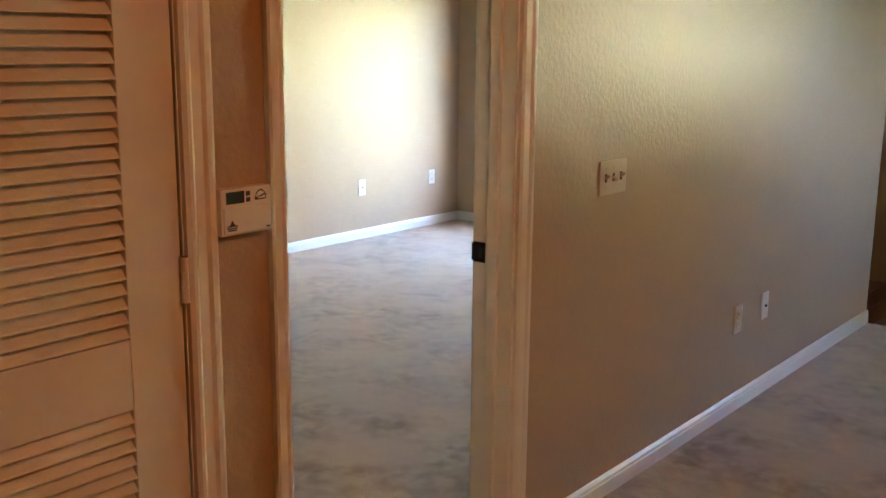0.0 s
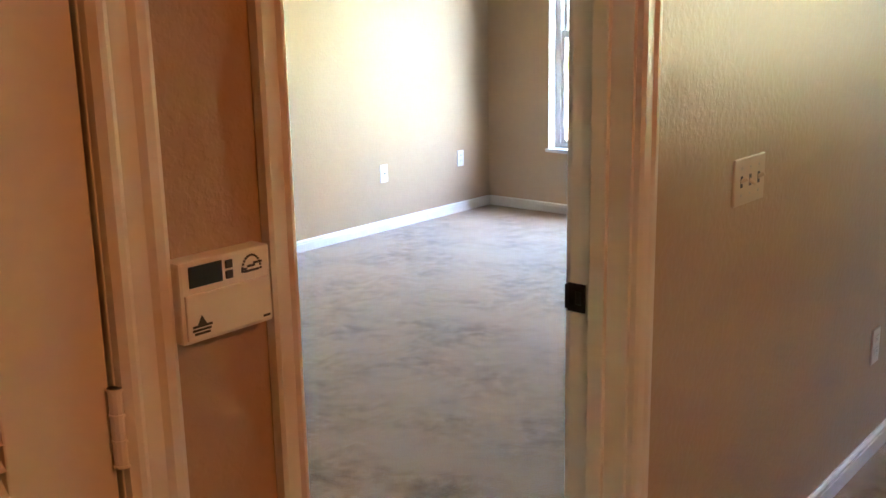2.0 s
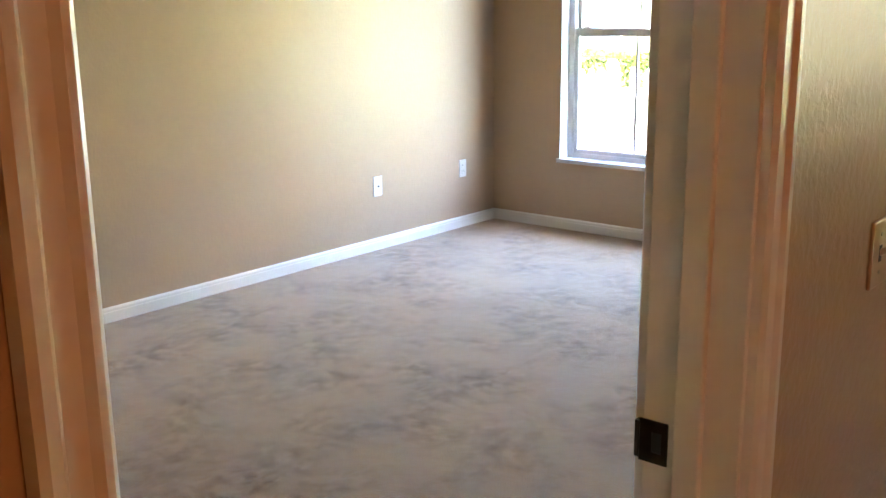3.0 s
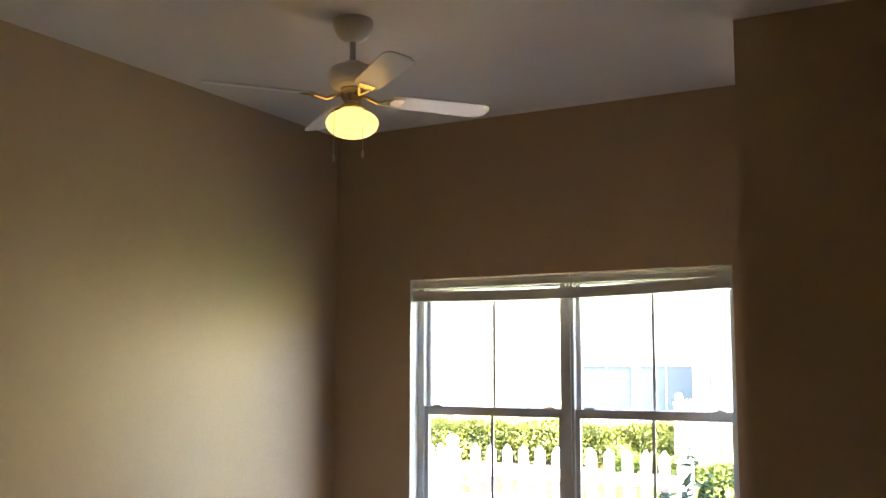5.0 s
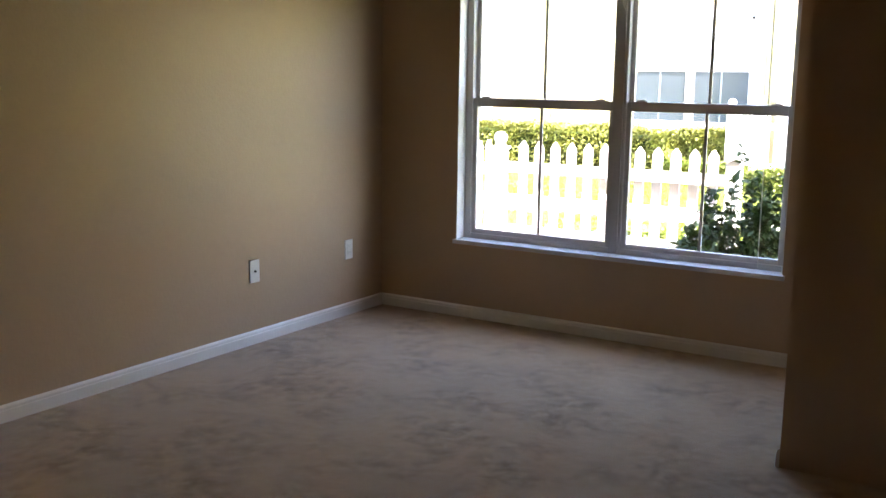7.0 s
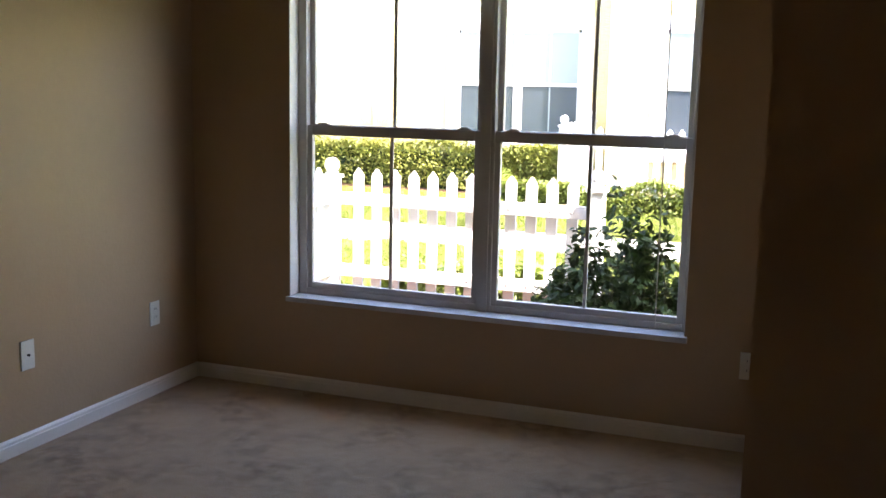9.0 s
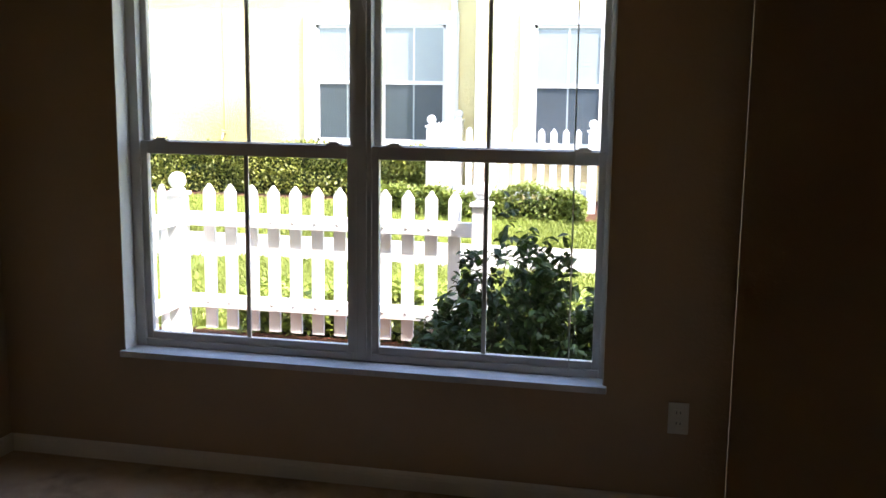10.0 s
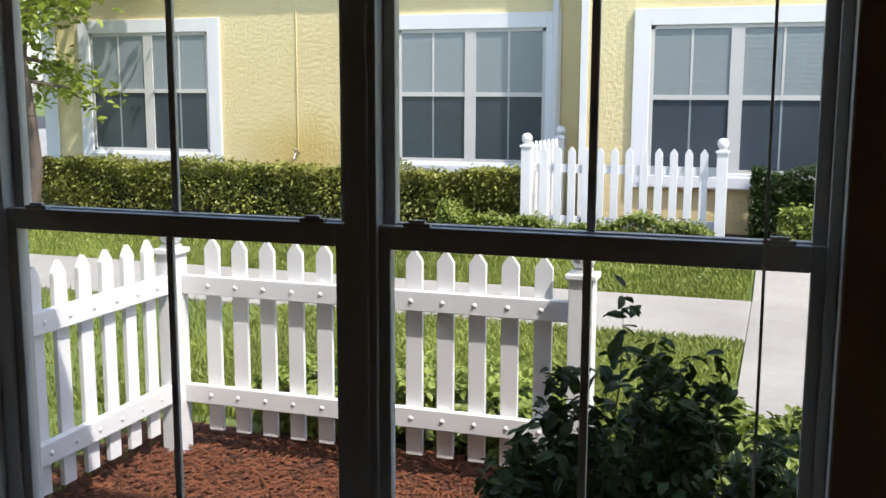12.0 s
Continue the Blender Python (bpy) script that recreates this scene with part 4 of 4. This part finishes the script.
def leafy_shrub(name, x, y, z, label, stems, seed, reach, height):
    r = np.random.default_rng(seed)
    ob = holder(name, (x, y, z), label, "shrub")
    pts = []
    bm = bmesh.new()
    for i in range(stems):
        a = r.uniform(0, 6.28)
        rad = reach * math.sqrt(r.uniform(0, 1))
        h = height * (1.0 - 0.55 * (rad / reach) ** 2) * r.uniform(0.72, 1.04)
        tip = Vector((x + rad * math.cos(a), y + rad * math.sin(a) * 0.75, z + h))
        b = Vector((x + 0.12 * math.cos(a), y + 0.1 * math.sin(a), z - 0.02))
        prev = b
        for k in range(1, 7):
            u = k / 6
            q = b.lerp(tip, u) + Vector((r.normal(0, 0.012), r.normal(0, 0.012), 0.10 * math.sin(math.pi * u)))
            cyl(bm, prev, q, 0.006 * (1.15 - u), 0.006 * (1.0 - u * 0.9), seg=5)
            if u > 0.2:
                for j in range(13):
                    c = prev.lerp(q, r.uniform(0, 1))
                    sp = 0.060 if u < 0.7 else 0.012
                    pts.append((c.x + r.normal(0, sp), c.y + r.normal(0, sp), c.z + r.normal(0, sp * 0.7)))
            prev = q
    part("stems", bm, STEM, ob)
    leaf_part("foliage", pts, 0.056, LEAF, ob, seed, spread=0.9, aspect=0.56, oval=True)
    return ob


leafy_shrub("leafy_shrub", -4.04, 10.2, G, "dark green broad-leaved shrub outside the window", 62, 21, 0.47, 1.05)
leafy_shrub("leafy_shrub", -4.44, 10.4, G, "dark green broad-leaved shrub against the fence", 16, 22, 0.22, 0.62)
for sx, sy, hh, k in ((-4.14, 10.2, 1.14, 41), (-3.98, 10.15, 1.22, 42), (-4.05, 10.25, 1.18, 43), (-4.28, 10.3, 0.92, 44), (-3.88, 10.15, 1.22, 45), (-3.74, 10.2, 0.90, 46), (-3.82, 10.05, 0.84, 47)):
    leafy_shrub("leafy_shoots", sx, sy, G, "upright dark green shoots of the window shrub", 2, k, 0.07, hh)
leafy_shrub("leafy_shrub", -4.34, 10.2, G, "slender dark green shoot before the fence post", 2, 25, 0.04, 1.08)


def tree(name, x, y, z, label, seed):
    r = np.random.default_rng(seed)
    ob = holder(name, (x, y, z), label, "tree")
    bm = bmesh.new()
    prev, rad = Vector((x, y, z - 0.05)), 0.085
    for k in range(1, 8):
        q = Vector((x + 0.10 * math.sin(k * 0.9), y + 0.06 * math.sin(k * 1.7), z + k * 0.62))
        cyl(bm, prev, q, rad, rad * 0.88, seg=12)
        prev, rad = q, rad * 0.88
    part("trunk", bm, BARK, ob)
    bm = bmesh.new()
    pts = []
    for i in range(46):
        h = r.uniform(1.6, 4.3)
        a = r.uniform(0, 6.28)
        b = Vector((x + 0.05, y, z + h))
        ln = r.uniform(0.8, 1.7)
        t = b + Vector((math.cos(a) * ln, math.sin(a) * ln, r.uniform(-0.25, 0.9)))
        cyl(bm, b, t, 0.028, 0.006, seg=6)
        for j in range(120):
            u = r.uniform(0.3, 1.05)
            c = b.lerp(t, u)
            pts.append((c.x + r.normal(0, 0.15), c.y + r.normal(0, 0.15), c.z + r.normal(0, 0.13)))
    part("limbs", bm, BARK, ob)
    leaf_part("crown", pts, 0.115, TREE_LEAF, ob, seed, spread=0.8, aspect=0.62, oval=True)
    return ob


tree("tree", -12.35, 17.1, 0.12, "young tree with grey bark and light green leaves", 31)

# ---- neighbour's house ----
HY, HY2, HX = 18.5, 18.0, -13.2
house = holder("house", (-10, HY, -0.1), "yellow stucco house with white-trimmed windows", "house")
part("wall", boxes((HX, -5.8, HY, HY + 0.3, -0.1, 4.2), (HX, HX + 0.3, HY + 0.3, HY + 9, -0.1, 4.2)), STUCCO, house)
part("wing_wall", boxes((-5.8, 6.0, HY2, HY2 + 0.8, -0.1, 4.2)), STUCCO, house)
bm = bmesh.new()
prism(bm, [(-0.45, 4.2), (10.0, 4.2), (10.0, 4.38), (4.8, 6.6), (-0.45, 4.38)], (HX - 0.45, HY, 0), (6.0, HY, 0), (0, 1, 0))
part("roof", bm, ROOF, house)
part("fascia", boxes((HX - 0.45, 6.0, HY - 0.48, HY - 0.45, 4.18, 4.40)), HOUSE_TRIM, house)
part("corner_trim", boxes((HX - 0.02, HX + 0.19, HY - 0.03, HY - 0.004, -0.1, 4.2)), HOUSE_TRIM, house)
bm = bmesh.new()
cyl(bm, (-6.19, HY - 0.05, 0.25), (-6.19, HY - 0.05, 4.2), 0.043, seg=12)
part("downspout", bm, HOUSE_TRIM, house, "white downspout")
part("wing_trim", boxes((-5.815, -5.74, HY2 - 0.02, HY2 - 0.004, 0.2, 4.2)), HOUSE_TRIM, house)
TX, TZ = -9.43, 0.91
bm = bmesh.new()
cyl(bm, (TX, HY - 0.008, TZ + 0.02), (TX, HY - 0.008, 4.2), 0.008, seg=6)
part("cable", bm, STUCCO, house)
bm = bmesh.new()
cyl(bm, (TX, HY, TZ), (TX, HY - 0.09, TZ), 0.016, seg=10)
cyl(bm, (TX, HY - 0.07, TZ + 0.01), (TX, HY - 0.13, TZ - 0.08), 0.012, seg=8)
lathe(bm, [(0, 0.03), (0.035, 0.028), (0.035, 0.018), (0, 0.018)], (TX, HY - 0.07, TZ + 0.02), 12)
part("hose_tap", bm, STEEL, house, "metal garden tap")


def house_window(x0, x1, z0, z1, y):
    w = 0.17
    win = part("window", boxes((x0 - w, x0, y - 0.05, y - 0.004, z0 - w, z1 + w), (x1, x1 + w, y - 0.05, y - 0.004, z0 - w, z1 + w), (x0, x1, y - 0.05, y - 0.004, z1, z1 + w),
                               (x0 - w * 0.3, x1 + w * 0.3, y - 0.075, y - 0.05, z0 - w * 0.9, z0 - w * 0.2), (x0, x1, y - 0.05, y - 0.004, z0 - w, z0), bevel=0.006), HOUSE_TRIM, house, "white stucco window surround")
    xm, zr = (x0 + x1) / 2, (z0 + z1) / 2 + 0.02
    part("window_frame", boxes((x0, x0 + 0.04, y - 0.03, y - 0.004, z0, z1), (x1 - 0.04, x1, y - 0.03, y - 0.004, z0, z1), (xm - 0.065, xm + 0.065, y - 0.034, y - 0.004, z0, z1),
                               (x0, x1, y - 0.032, y - 0.005, zr - 0.025, zr + 0.025), (x0, x1, y - 0.03, y - 0.006, z1 - 0.04, z1), (x0, x1, y - 0.03, y - 0.006, z0, z0 + 0.04)), FRAME, win)
    for a0, a1 in ((x0 + 0.04, xm - 0.065), (xm + 0.065, x1 - 0.04)):
        part("upper_pane", boxes((a0, a1, y - 0.016, y - 0.010, zr + 0.025, z1 - 0.04)), SHADE_GLASS, win)
        part("lower_pane", boxes((a0, a1, y - 0.013, y - 0.007, z0 + 0.04, zr - 0.025)), DARK_GLASS, win)
        c = (a0 + a1) / 2
        part("muntin", boxes((c - 0.012, c + 0.012, y - 0.022, y - 0.016, zr + 0.025, z1 - 0.04)), FRAME, win)
        part("muntin", boxes((c - 0.010, c + 0.010, y - 0.0165, y - 0.013, z0 + 0.04, zr - 0.025)), SHADE_GLASS, win)
        bm = bmesh.new()
        k = 0
        while k * 0.05 < (z1 - zr) - 0.10:
            z = zr + 0.04 + k * 0.05
            box(bm, a0, a1, y - 0.0175, y - 0.016, z, z + 0.007)
            k += 1
        part("blind_slats", bm, SHADE_GLASS, win)


house_window(-12.44, -10.66, 0.885, 2.40, HY)
house_window(-8.085, -6.305, 0.845, 2.375, HY)
house_window(-5.085, -3.345, 0.83, 2.34, HY2)
